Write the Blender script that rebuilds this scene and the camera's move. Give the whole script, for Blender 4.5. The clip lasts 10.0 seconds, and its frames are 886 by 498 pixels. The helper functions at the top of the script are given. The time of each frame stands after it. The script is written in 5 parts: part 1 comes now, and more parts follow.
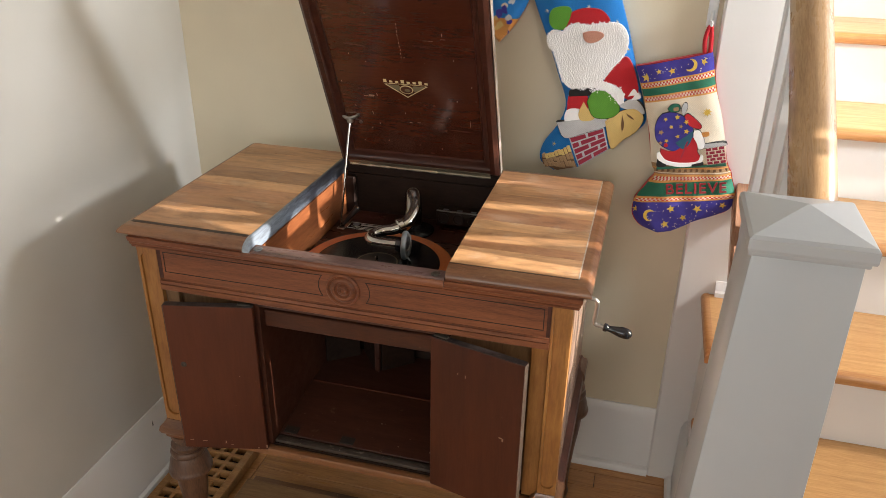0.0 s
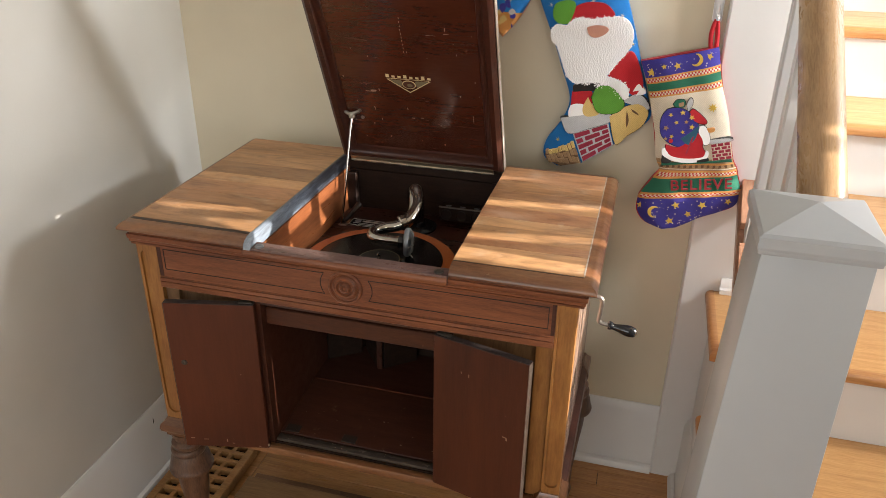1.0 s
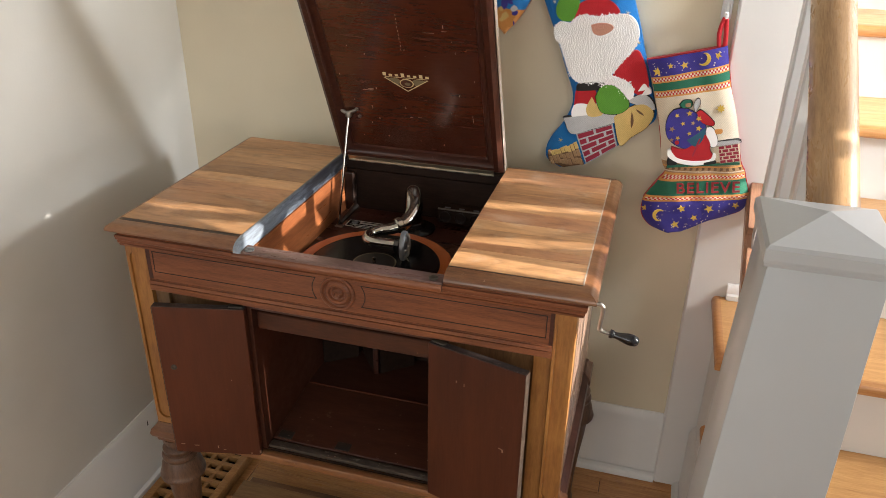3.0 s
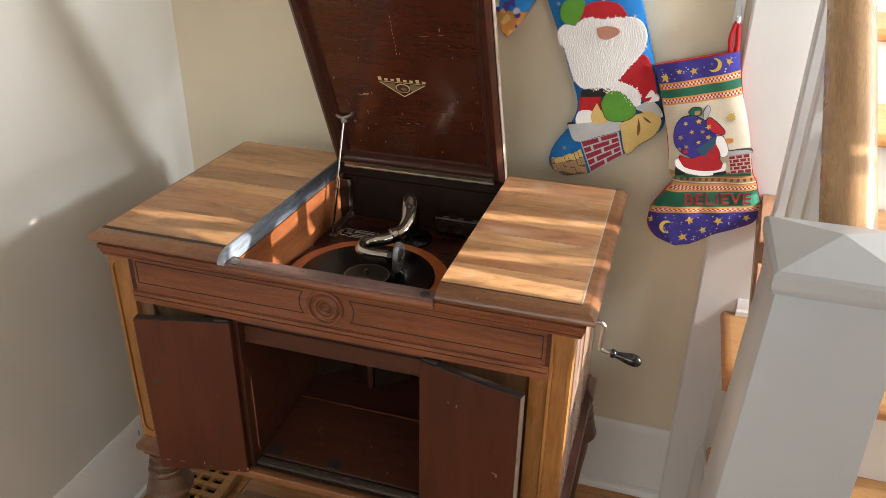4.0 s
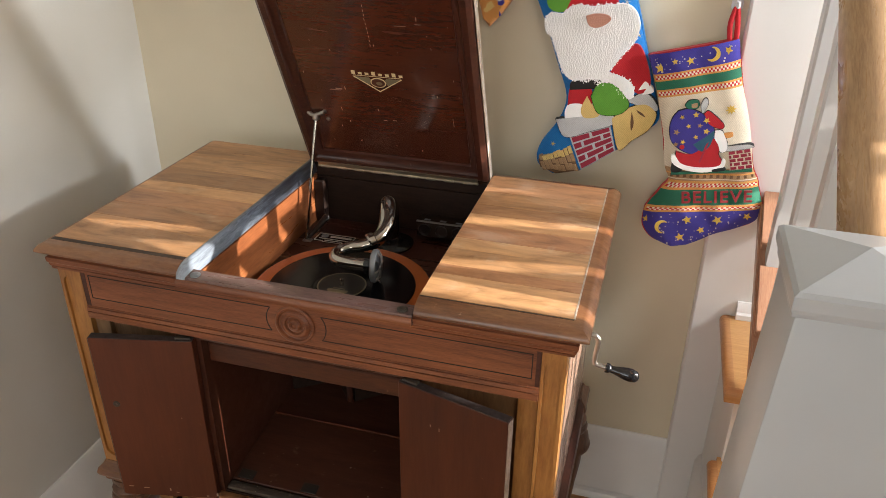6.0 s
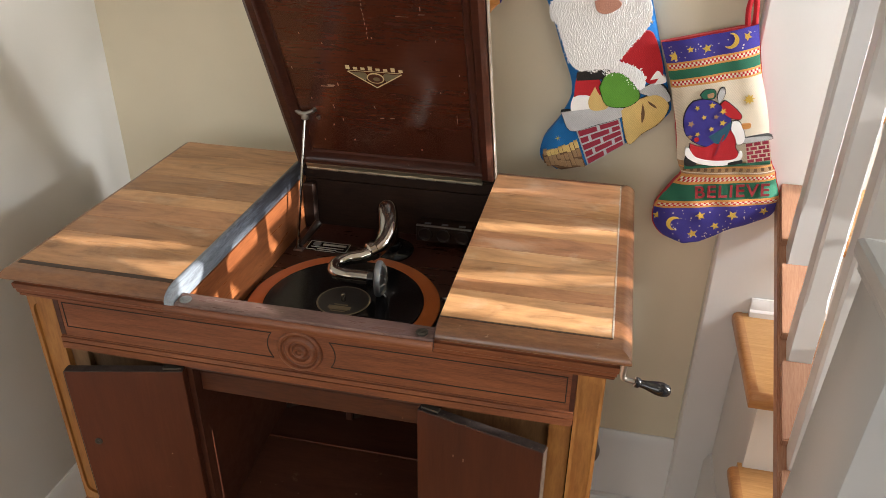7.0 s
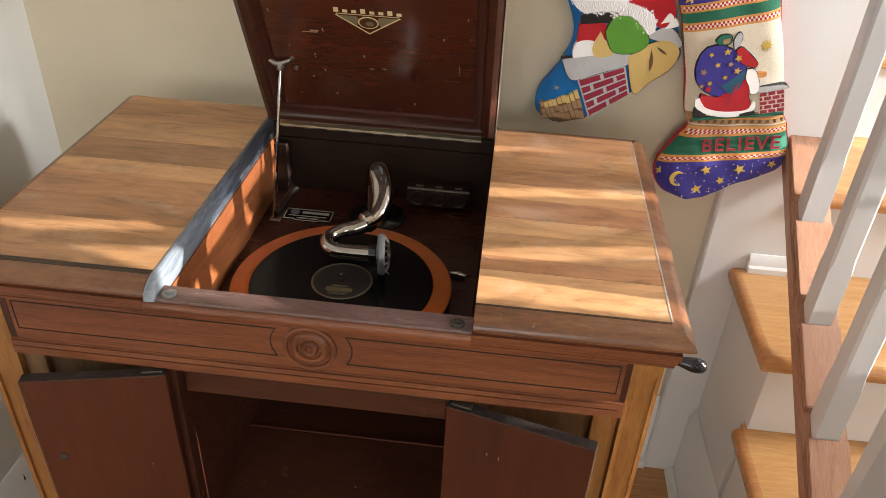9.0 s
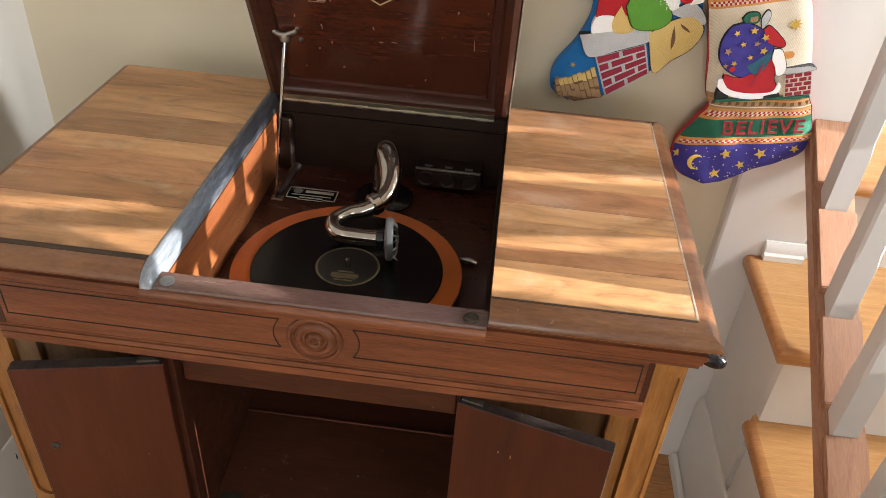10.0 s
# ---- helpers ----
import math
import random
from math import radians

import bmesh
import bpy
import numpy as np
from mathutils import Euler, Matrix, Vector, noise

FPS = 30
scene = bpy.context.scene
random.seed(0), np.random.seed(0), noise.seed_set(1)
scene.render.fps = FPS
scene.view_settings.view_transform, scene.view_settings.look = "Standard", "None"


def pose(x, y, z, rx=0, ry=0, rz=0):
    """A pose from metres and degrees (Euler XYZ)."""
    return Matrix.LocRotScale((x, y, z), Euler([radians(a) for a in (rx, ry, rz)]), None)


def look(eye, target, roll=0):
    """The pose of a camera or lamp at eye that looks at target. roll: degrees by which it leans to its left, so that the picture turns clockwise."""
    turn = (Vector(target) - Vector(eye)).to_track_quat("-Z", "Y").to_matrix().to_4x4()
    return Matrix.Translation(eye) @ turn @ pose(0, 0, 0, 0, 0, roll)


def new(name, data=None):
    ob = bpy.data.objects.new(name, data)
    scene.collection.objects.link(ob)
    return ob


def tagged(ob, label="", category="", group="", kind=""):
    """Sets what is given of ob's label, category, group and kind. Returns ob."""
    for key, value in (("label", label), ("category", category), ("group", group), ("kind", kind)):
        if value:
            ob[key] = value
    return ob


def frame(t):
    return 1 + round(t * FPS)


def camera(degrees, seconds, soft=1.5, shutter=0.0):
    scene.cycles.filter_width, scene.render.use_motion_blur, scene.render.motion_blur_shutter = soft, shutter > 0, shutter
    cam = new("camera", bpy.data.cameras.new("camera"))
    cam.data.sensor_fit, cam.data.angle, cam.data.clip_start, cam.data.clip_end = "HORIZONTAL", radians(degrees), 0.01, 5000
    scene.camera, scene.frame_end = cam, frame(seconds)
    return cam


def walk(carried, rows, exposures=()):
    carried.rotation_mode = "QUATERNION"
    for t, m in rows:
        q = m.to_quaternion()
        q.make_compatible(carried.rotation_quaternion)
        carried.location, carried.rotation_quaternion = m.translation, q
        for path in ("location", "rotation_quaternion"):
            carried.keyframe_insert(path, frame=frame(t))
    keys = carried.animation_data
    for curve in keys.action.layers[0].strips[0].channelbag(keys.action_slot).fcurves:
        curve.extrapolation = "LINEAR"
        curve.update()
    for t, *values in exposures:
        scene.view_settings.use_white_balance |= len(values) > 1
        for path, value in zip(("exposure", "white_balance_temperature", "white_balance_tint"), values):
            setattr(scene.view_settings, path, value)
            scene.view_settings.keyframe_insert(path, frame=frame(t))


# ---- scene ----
import itertools

cam = camera(60.2, 10.0, soft=0.85)
TOP = 0.883  # height of the cabinet's top; the path is given from there
PATH = [
    (0, (0.476, -1.099, 0.594), (0.012, 0.637, -0.284), 0.8),
    (0.5, (0.471, -1.092, 0.594), (0.007, 0.64, -0.291), 0.8),
    (1, (0.467, -1.085, 0.592), (0.004, 0.644, -0.299), 0.8),
    (1.5, (0.468, -1.08, 0.59), (0.004, 0.647, -0.307), 0.8),
    (2, (0.473, -1.074, 0.588), (0.007, 0.651, -0.311), 0.9),
    (3.5, (0.481, -1.003, 0.586), (-0.019, 0.71, -0.316), 0.9),
    (4, (0.491, -0.965, 0.582), (-0.027, 0.743, -0.321), 1.0),
    (4.5, (0.503, -0.93, 0.574), (-0.031, 0.772, -0.33), 1.1),
    (5, (0.505, -0.905, 0.569), (-0.034, 0.793, -0.339), 1.1),
    (5.5, (0.501, -0.888, 0.565), (-0.021, 0.812, -0.35), 0.9),
    (7, (0.367, -0.776, 0.554), (-0.009, 0.933, -0.414), 0.6),
    (7.5, (0.309, -0.731, 0.546), (0.006, 0.975, -0.453), 1.0),
    (8, (0.257, -0.703, 0.54), (0.025, 0.994, -0.493), 1.6),
    (8.5, (0.223, -0.676, 0.533), (0.053, 1.004, -0.537), 2.3),
    (9, (0.201, -0.663, 0.528), (0.072, 0.999, -0.577), 3.1),
    (9.5, (0.188, -0.644, 0.523), (0.08, 0.996, -0.617), 3.9),
    (10, (0.176, -0.613, 0.518), (0.066, 1.005, -0.652), 4.4),
]
walk(cam, [(t, Matrix.Translation((0, 0, TOP)) @ look(eye, target, roll)) for t, eye, target, roll in PATH],
     exposures=[(0.0, -0.50), (4.0, -0.47), (6.0, -0.44), (8.5, -0.38), (10.0, -0.28)])

# ---- light ----
world = bpy.data.worlds.new("world")
scene.world = world
world.use_nodes = True
sky = world.node_tree.nodes.new("ShaderNodeTexSky")
sky.sky_type = "NISHITA"
sky.sun_disc = False
SUN_WAY = Vector((-0.231, 0.015, -0.066)).normalized()
sky.sun_elevation = math.asin(-SUN_WAY.z)
sky.sun_rotation = math.atan2(-SUN_WAY.x, -SUN_WAY.y)
world.node_tree.links.new(sky.outputs[0], world.node_tree.nodes["Background"].inputs[0])
world.node_tree.nodes["Background"].inputs[1].default_value = 0.12
sun_data = bpy.data.lights.new("sun", "SUN")
sun_data.energy, sun_data.angle, sun_data.color = 19.0, radians(0.35), (1.0, 0.935, 0.86)
sun = new("sun", sun_data)
sun.matrix_world = look((6, -1, 4), Vector((6, -1, 4)) + SUN_WAY)


def area_fill(name, at, target, w, h, watts, colour):
    data = bpy.data.lights.new(name, "AREA")
    data.shape, data.size, data.size_y, data.energy, data.color = "RECTANGLE", w, h, watts, colour
    ob = new(name, data)
    ob.matrix_world = look(at, target)
    return ob


# added small lamp: imitates sun softened by the unseen curtain
area_fill("sky_light_front", (1.79, 0.34, 1.54), (0.0, 0.34, 1.05), 0.22, 0.24, 21, (0.93, 0.96, 1.0)).data.spread = radians(110)
# added fill lamps, set at the unseen windows
area_fill("sky_light_stair", (1.78, 1.12, 1.65), (0.0, 1.12, 1.0), 1.3, 1.3, 13, (0.95, 0.97, 1.0))
area_fill("sky_light_side", (1.78, -1.9, 1.65), (-0.4, -0.9, 1.0), 1.3, 1.3, 22, (0.92, 0.95, 0.98))
area_fill("sky_light_room", (0.05, -3.94, 1.5), (-0.1, 0.0, 1.3), 1.5, 1.5, 42, (0.93, 0.945, 0.96))


# ---- materials ----
def mat_base(name):
    m = bpy.data.materials.new(name)
    m.use_nodes = True
    return m, m.node_tree, m.node_tree.nodes["Principled BSDF"]


def add(tree, kind, **values):
    n = tree.nodes.new(kind)
    for k, v in values.items():
        n.inputs[k].default_value = v
    return n


def ramp(tree, fac, stops):
    n = tree.nodes.new("ShaderNodeValToRGB")
    el = n.color_ramp.elements
    while len(el) < len(stops):
        el.new(0.5)
    for e, (p, c) in zip(el, stops):
        e.position, e.color = p, (*c, 1)
    tree.links.new(fac, n.inputs[0])
    return n.outputs[0]


def mix(tree, fac, a, b, mode="MIX"):
    n = tree.nodes.new("ShaderNodeMix")
    n.data_type, n.blend_type = "RGBA", mode
    for sock, v in ((n.inputs[0], fac), (n.inputs[6], a), (n.inputs[7], b)):
        if hasattr(v, "is_linked"):
            tree.links.new(v, sock)
        elif isinstance(v, (int, float)):
            sock.default_value = v
        else:
            sock.default_value = (*v, 1)
    return n.outputs[2]


def coords(tree, scale, per_object=False):
    co = tree.nodes.new("ShaderNodeTexCoord")
    mp = tree.nodes.new("ShaderNodeMapping")
    mp.inputs["Scale"].default_value = scale
    tree.links.new(co.outputs["Object"], mp.inputs[0])
    if per_object:
        info = tree.nodes.new("ShaderNodeObjectInfo")
        mul = tree.nodes.new("ShaderNodeMath")
        mul.operation = "MULTIPLY"
        mul.inputs[1].default_value = 37.0
        tree.links.new(info.outputs["Random"], mul.inputs[0])
        tree.links.new(mul.outputs[0], mp.inputs["Location"])
    return mp.outputs[0]


def noise_of(tree, vec, scale, detail=4.0, rough=0.55, dist=0.0):
    n = add(tree, "ShaderNodeTexNoise", Scale=scale, Detail=detail, Roughness=rough, Distortion=dist)
    tree.links.new(vec, n.inputs["Vector"])
    return n.outputs["Fac"]


def bump(tree, bsdf, height, strength, distance):
    n = add(tree, "ShaderNodeBump", Strength=strength, Distance=distance)
    tree.links.new(height, n.inputs["Height"])
    tree.links.new(n.outputs[0], bsdf.inputs["Normal"])


def paint(name, colour, rough=0.5, vary=0.06, grain=60.0, relief=0.15, metal=0.0, coat=0.0):
    """Paint, plaster or metal with slight mottling at two sizes."""
    m, tree, b = mat_base(name)
    v = coords(tree, (1, 1, 1))
    big = noise_of(tree, v, 3.0, 3)
    lo = tuple(c * (1 - vary * 1.5) for c in colour)
    hi = tuple(min(1, c * (1 + vary)) for c in colour)
    col = ramp(tree, big, [(0.3, lo), (0.7, hi)])
    fine = noise_of(tree, v, grain, 4)
    col = mix(tree, 0.12, col, mix(tree, fine, lo, hi))
    tree.links.new(col, b.inputs["Base Color"])
    b.inputs["Roughness"].default_value, b.inputs["Metallic"].default_value = rough, metal
    b.inputs["Coat Weight"].default_value = coat
    if relief:
        bump(tree, b, fine, relief, 0.002)
    return m


def wood(name, dark, mid, light, grain=(1.2, 14, 14), rough=0.38, bands=(0, 0, 0), band_mix=0.0, wear=0.0, coat=0.0, per_object=False, worn=(0.42, 0.36, 0.32), wear_size=(9, 9, 9), spec=0.5):
    """Wood with long fibres along the axis of the smallest number in grain; bands: broad stripes of tone; wear: share
    of pale scuffs (painted glare on M_SIDE).
    """
    m, tree, b = mat_base(name)
    v = coords(tree, grain, per_object)
    fib = noise_of(tree, v, 6.0, 7, 0.65, 0.6)
    fine = noise_of(tree, coords(tree, tuple(g * 4 for g in grain), per_object), 9.0, 5, 0.6)
    col = ramp(tree, fib, [(0.28, dark), (0.5, mid), (0.74, light)])
    col = mix(tree, 0.36, col, ramp(tree, fine, [(0.35, dark), (0.65, light)]))
    if band_mix:
        bd = noise_of(tree, coords(tree, bands), 1.0, 2, 0.45)
        col = mix(tree, band_mix, col, ramp(tree, bd, [(0.36, dark), (0.47, mid), (0.52, mid), (0.62, light)]))
    if wear:
        w = noise_of(tree, coords(tree, wear_size), 3.0, 8, 0.75, 0.4)
        mask = ramp(tree, w, [(0.66 - wear * 0.2, (0, 0, 0)), (0.72, (1, 1, 1))])
        col = mix(tree, mask, col, worn)
    tree.links.new(col, b.inputs["Base Color"])
    rg = ramp(tree, fib, [(0.2, (rough + 0.12,) * 3), (0.8, (max(0.05, rough - 0.08),) * 3)])
    tree.links.new(rg, b.inputs["Roughness"])
    b.inputs["Coat Weight"].default_value, b.inputs["Coat Roughness"].default_value = coat, 0.12
    b.inputs["Specular IOR Level"].default_value = spec
    bump(tree, b, fine, 0.12, 0.001)
    return m


def cloth(name, colour, rough=0.95, pitch=700.0, vary=0.14, deep=0.5, stitch=0.35):
    m, tree, b = mat_base(name)
    v = coords(tree, (1, 1, 1))
    chk = noise_of(tree, v, pitch, 2)
    big = noise_of(tree, v, 30.0, 4)
    lo, hi = tuple(c * (1 - vary * 2) for c in colour), tuple(min(1, c * (1 + vary)) for c in colour)
    col = mix(tree, 0.5, ramp(tree, big, [(0.3, lo), (0.7, hi)]), ramp(tree, chk, [(0.35, lo), (0.6, hi)]))
    wv = add(tree, "ShaderNodeTexWave", Scale=150.0, Distortion=1.5, Detail=1.0)
    wv.bands_direction = "DIAGONAL"
    tree.links.new(v, wv.inputs["Vector"])
    col = mix(tree, stitch, col, mix(tree, wv.outputs["Fac"], lo, hi))
    tree.links.new(col, b.inputs["Base Color"])
    b.inputs["Roughness"].default_value = rough
    b.inputs["Sheen Weight"].default_value = 0.08
    bump(tree, b, chk, deep, 0.0015)
    return m


M_WALL = paint("beige_wall_paint", (0.64, 0.57, 0.425), 0.62, 0.05, 220, 0.12)
# cooler than the beige: the bluish light on the west wall is tinted in
M_WALL_L = paint("cool_lit_wall_paint", (0.56, 0.55, 0.51), 0.6, 0.05, 220, 0.12)
M_WHITE = paint("white_trim_paint", (0.68, 0.667, 0.648), 0.38, 0.04, 90, 0.08)
M_CEIL = paint("ceiling_paint", (0.78, 0.77, 0.74), 0.8, 0.03, 150, 0.1)
# the trim's white, greyed so that the colour carries shade on balusters and post
M_BALUSTER = paint("dimmed_white_baluster_paint", (0.50, 0.505, 0.51), 0.35, 0.04, 70, 0.08)
M_POST = paint("shaded_white_post_paint", (0.36, 0.375, 0.385), 0.35, 0.04, 70, 0.08)
M_FLOOR = wood("oak_floor", (0.25, 0.105, 0.032), (0.43, 0.195, 0.062), (0.56, 0.285, 0.10), (1.0, 14, 14), 0.3, per_object=True, coat=0.3)
M_TREAD = wood("oak_tread", (0.36, 0.17, 0.055), (0.50, 0.26, 0.09), (0.60, 0.35, 0.14), (1.0, 12, 12), 0.32, coat=0.3)
M_NOSE = wood("oak_nosing", (0.30, 0.12, 0.04), (0.42, 0.19, 0.065), (0.52, 0.27, 0.10), (1.0, 12, 12), 0.32, coat=0.3)
M_RAIL = wood("oak_rail", (0.20, 0.085, 0.045), (0.31, 0.155, 0.09), (0.40, 0.225, 0.14), (14, 1.4, 2.0), 0.35, coat=0.25)
M_HAND = wood("oak_handrail", (0.20, 0.11, 0.05), (0.32, 0.19, 0.09), (0.44, 0.28, 0.15), (14, 1.4, 2.0), 0.28, coat=0.5)
M_BORDER = wood("walnut_border", (0.064, 0.022, 0.0082), (0.155, 0.060, 0.0225), (0.27, 0.126, 0.052), (2.0, 9, 9), 0.33, (3, 8, 5), 0.4, coat=0.3, wear=0.10, worn=(0.42, 0.30, 0.20), wear_size=(14, 14, 14))
M_APRON = wood("walnut_apron", (0.046, 0.0125, 0.0052), (0.148, 0.045, 0.0180), (0.275, 0.102, 0.043), (1.6, 20, 20), 0.42, (2, 6, 14), 0.30, coat=0.12, spec=0.35)
M_GOLD = wood("golden_pilaster_wood", (0.150, 0.054, 0.0125), (0.285, 0.118, 0.0275), (0.41, 0.195, 0.052), (9, 9, 1.3), 0.42, (5, 5, 9), 0.3, coat=0.12)
M_MAHOG = wood("dark_mahogany", (0.032, 0.0072, 0.0030), (0.058, 0.0142, 0.0058), (0.092, 0.0245, 0.0100), (9, 9, 0.7), 0.42, (7, 7, 1.6), 0.6, wear=0.05, worn=(0.13, 0.06, 0.038), wear_size=(20, 20, 20), coat=0.0, spec=0.29)
M_LID = wood("lid_mahogany", (0.044, 0.0108, 0.0054), (0.064, 0.016, 0.0078), (0.086, 0.0235, 0.0115), (1.2, 8, 8), 0.2, (2, 5, 5), 0.3, wear=0.0, coat=0.6)
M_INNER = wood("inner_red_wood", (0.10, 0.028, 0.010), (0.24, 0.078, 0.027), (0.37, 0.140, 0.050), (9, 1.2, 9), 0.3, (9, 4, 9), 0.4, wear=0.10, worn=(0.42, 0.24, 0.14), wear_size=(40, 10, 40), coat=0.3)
# near-black, with the recess shade of well and record space in the colour
M_DARK = wood("shaded_inside_wood", (0.012, 0.006, 0.004), (0.020, 0.010, 0.0065), (0.032, 0.017, 0.011), (1.5, 10, 10), 0.55, wear=0.06, worn=(0.07, 0.05, 0.036), spec=0.16)
M_WORN = wood("worn_dark_edge", (0.012, 0.009, 0.009), (0.028, 0.022, 0.021), (0.06, 0.05, 0.048), (5, 5, 16), 0.45, wear=0.22, worn=(0.15, 0.125, 0.11), wear_size=(25, 25, 25), spec=0.3)


def scuffed_sunlit_rim():
    """Dark varnish with bluish-white scuffs; sunlight is painted in by whitening towards the front corner."""
    m, tree, b = mat_base("scuffed_sunlit_rim")
    fib = noise_of(tree, coords(tree, (30, 3, 30)), 5.0, 6, 0.65, 0.5)
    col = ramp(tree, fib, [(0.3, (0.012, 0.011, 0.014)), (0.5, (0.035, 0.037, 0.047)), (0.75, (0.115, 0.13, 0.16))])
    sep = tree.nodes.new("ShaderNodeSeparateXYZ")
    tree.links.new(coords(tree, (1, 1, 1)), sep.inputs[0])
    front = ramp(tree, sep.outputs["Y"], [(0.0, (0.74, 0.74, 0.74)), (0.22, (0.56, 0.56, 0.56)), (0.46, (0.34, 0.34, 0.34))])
    rub_and_sun = mix(tree, 0.62, noise_of(tree, coords(tree, (70, 9, 70)), 3.0, 8, 0.8, 0.9), front)
    col = mix(tree, ramp(tree, rub_and_sun, [(0.50, (0, 0, 0)), (0.76, (0.9, 0.9, 0.9))]), col, (0.33, 0.385, 0.45))
    tree.links.new(col, b.inputs["Base Color"])
    b.inputs["Roughness"].default_value, b.inputs["Coat Weight"].default_value = 0.32, 0.3
    bump(tree, b, fib, 0.15, 0.001)
    return m


M_RIM = scuffed_sunlit_rim()
M_LIDB = wood("lid_frame_mahogany", (0.024, 0.0066, 0.0042), (0.044, 0.0125, 0.007), (0.070, 0.021, 0.0115), (1.2, 8, 8), 0.36, wear=0.14, coat=0.1, worn=(0.13, 0.085, 0.06), wear_size=(30, 30, 30), spec=0.35)
M_LINE = paint("black_inlay", (0.010, 0.006, 0.004), 0.75, 0.1, 60, 0)
M_NICKEL = paint("nickel", (0.46, 0.43, 0.39), 0.09, 0.18, 40, 0.02, 1.0)
M_STEEL = paint("dull_steel", (0.35, 0.33, 0.30), 0.35, 0.15, 50, 0.05, 1.0)
M_BLACK = paint("black_enamel", (0.006, 0.006, 0.007), 0.16, 0.1, 60, 0.0, 0.0, 0.15)
M_DISC = paint("black_shellac", (0.004, 0.004, 0.0045), 0.2, 0.1, 60, 0.0)
M_DISC.node_tree.nodes["Principled BSDF"].inputs["Specular IOR Level"].default_value = 0.3
M_FELT = cloth("orange_felt", (0.45, 0.105, 0.008), 0.95, 900)
M_GILT = paint("gilt", (0.60, 0.48, 0.26), 0.5, 0.15, 60, 0.0)
M_LEG = wood("turned_leg_wood", (0.045, 0.020, 0.012), (0.095, 0.046, 0.026), (0.16, 0.085, 0.050), (10, 10, 2), 0.35, coat=0.2)


# ---- building helpers ----
def mesh_from(bm, name):
    bmesh.ops.recalc_face_normals(bm, faces=bm.faces)
    me = bpy.data.meshes.new(name)
    bm.to_mesh(me)
    bm.free()
    return me


def smooth(me, degrees=35):
    me.polygons.foreach_set("use_smooth", [True] * len(me.polygons))
    me.set_sharp_from_angle(angle=radians(degrees))


def part(name, bm, material, parent=None, label="", flat=False):
    """One mesh object in world coordinates, under a thing or a part."""
    me = mesh_from(bm, name)
    me.materials.append(material)
    if not flat:
        smooth(me)
    ob = new(name, me)
    p, off = parent, Vector((0, 0, 0))
    while p is not None:
        off += p.location
        p = p.parent
    ob.parent = parent
    ob.location = -off
    if label:
        ob["label"] = label
    return ob


def thing(name, at, label, category, group="", kind=""):
    ob = new(name)
    ob.location = at
    ob.empty_display_size = 0.05
    return tagged(ob, label, category, group, kind)


def box(x0, x1, y0, y1, z0, z1, bevel=0.0, bm=None, seg=1):
    own = bm is None
    one = bmesh.new()
    vs = [one.verts.new((x, y, z)) for x in (x0, x1) for y in (y0, y1) for z in (z0, z1)]
    for f in ((0, 1, 3, 2), (4, 6, 7, 5), (0, 4, 5, 1), (2, 3, 7, 6), (0, 2, 6, 4), (1, 5, 7, 3)):
        one.faces.new([vs[i] for i in f])
    bmesh.ops.recalc_face_normals(one, faces=one.faces)
    if bevel:
        bmesh.ops.bevel(one, geom=one.edges[:], offset=bevel, segments=seg, affect="EDGES", profile=0.5)
    if own:
        return one
    join(bm, one)
    return bm


def join(bm, other):
    me = bpy.data.meshes.new("tmp")
    other.to_mesh(me)
    other.free()
    bm.from_mesh(me)
    bpy.data.meshes.remove(me)
    return bm


def moved(bm, m):
    bmesh.ops.transform(bm, matrix=m, verts=bm.verts)
    return bm


def sweep(path, profile, closed=False, cap=True):
    """A moulding: profile points (out, z) carried along a level path of (x, y), mitred; out is to the right of the way."""
    bm = bmesh.new()
    n = len(path)
    rings = []
    for i in range(n):
        p = Vector(path[i])
        a = Vector(path[i - 1]) if (i or closed) else None
        c = Vector(path[(i + 1) % n]) if (i < n - 1 or closed) else None
        d1 = (p - a).normalized() if a is not None else (c - p).normalized()
        d2 = (c - p).normalized() if c is not None else d1
        n1, n2 = Vector((d1.y, -d1.x)), Vector((d2.y, -d2.x))
        mit = (n1 + n2).normalized()
        k = 1.0 / max(0.2, mit.dot(n1))
        rings.append([bm.verts.new((p.x + mit.x * o * k, p.y + mit.y * o * k, z)) for o, z in profile])
    m = len(profile)
    for i in range(n if closed else n - 1):
        r, s = rings[i], rings[(i + 1) % n]
        for j in range(m):
            bm.faces.new((r[j], r[(j + 1) % m], s[(j + 1) % m], s[j]))
    if cap and not closed:
        bm.faces.new(rings[0])
        bm.faces.new(rings[-1][::-1])
    return bm


def lathe(profile, steps=32, cap=True):
    """A turned body about the z axis from (radius, z) pairs."""
    bm = bmesh.new()
    rings = [[bm.verts.new((r * math.cos(2 * math.pi * k / steps), r * math.sin(2 * math.pi * k / steps), z)) for k in range(steps)] for r, z in profile]
    for a, b in zip(rings, rings[1:]):
        for k in range(steps):
            bm.faces.new((a[k], a[(k + 1) % steps], b[(k + 1) % steps], b[k]))
    if cap:
        bm.faces.new(rings[0][::-1])
        bm.faces.new(rings[-1])
    return bm


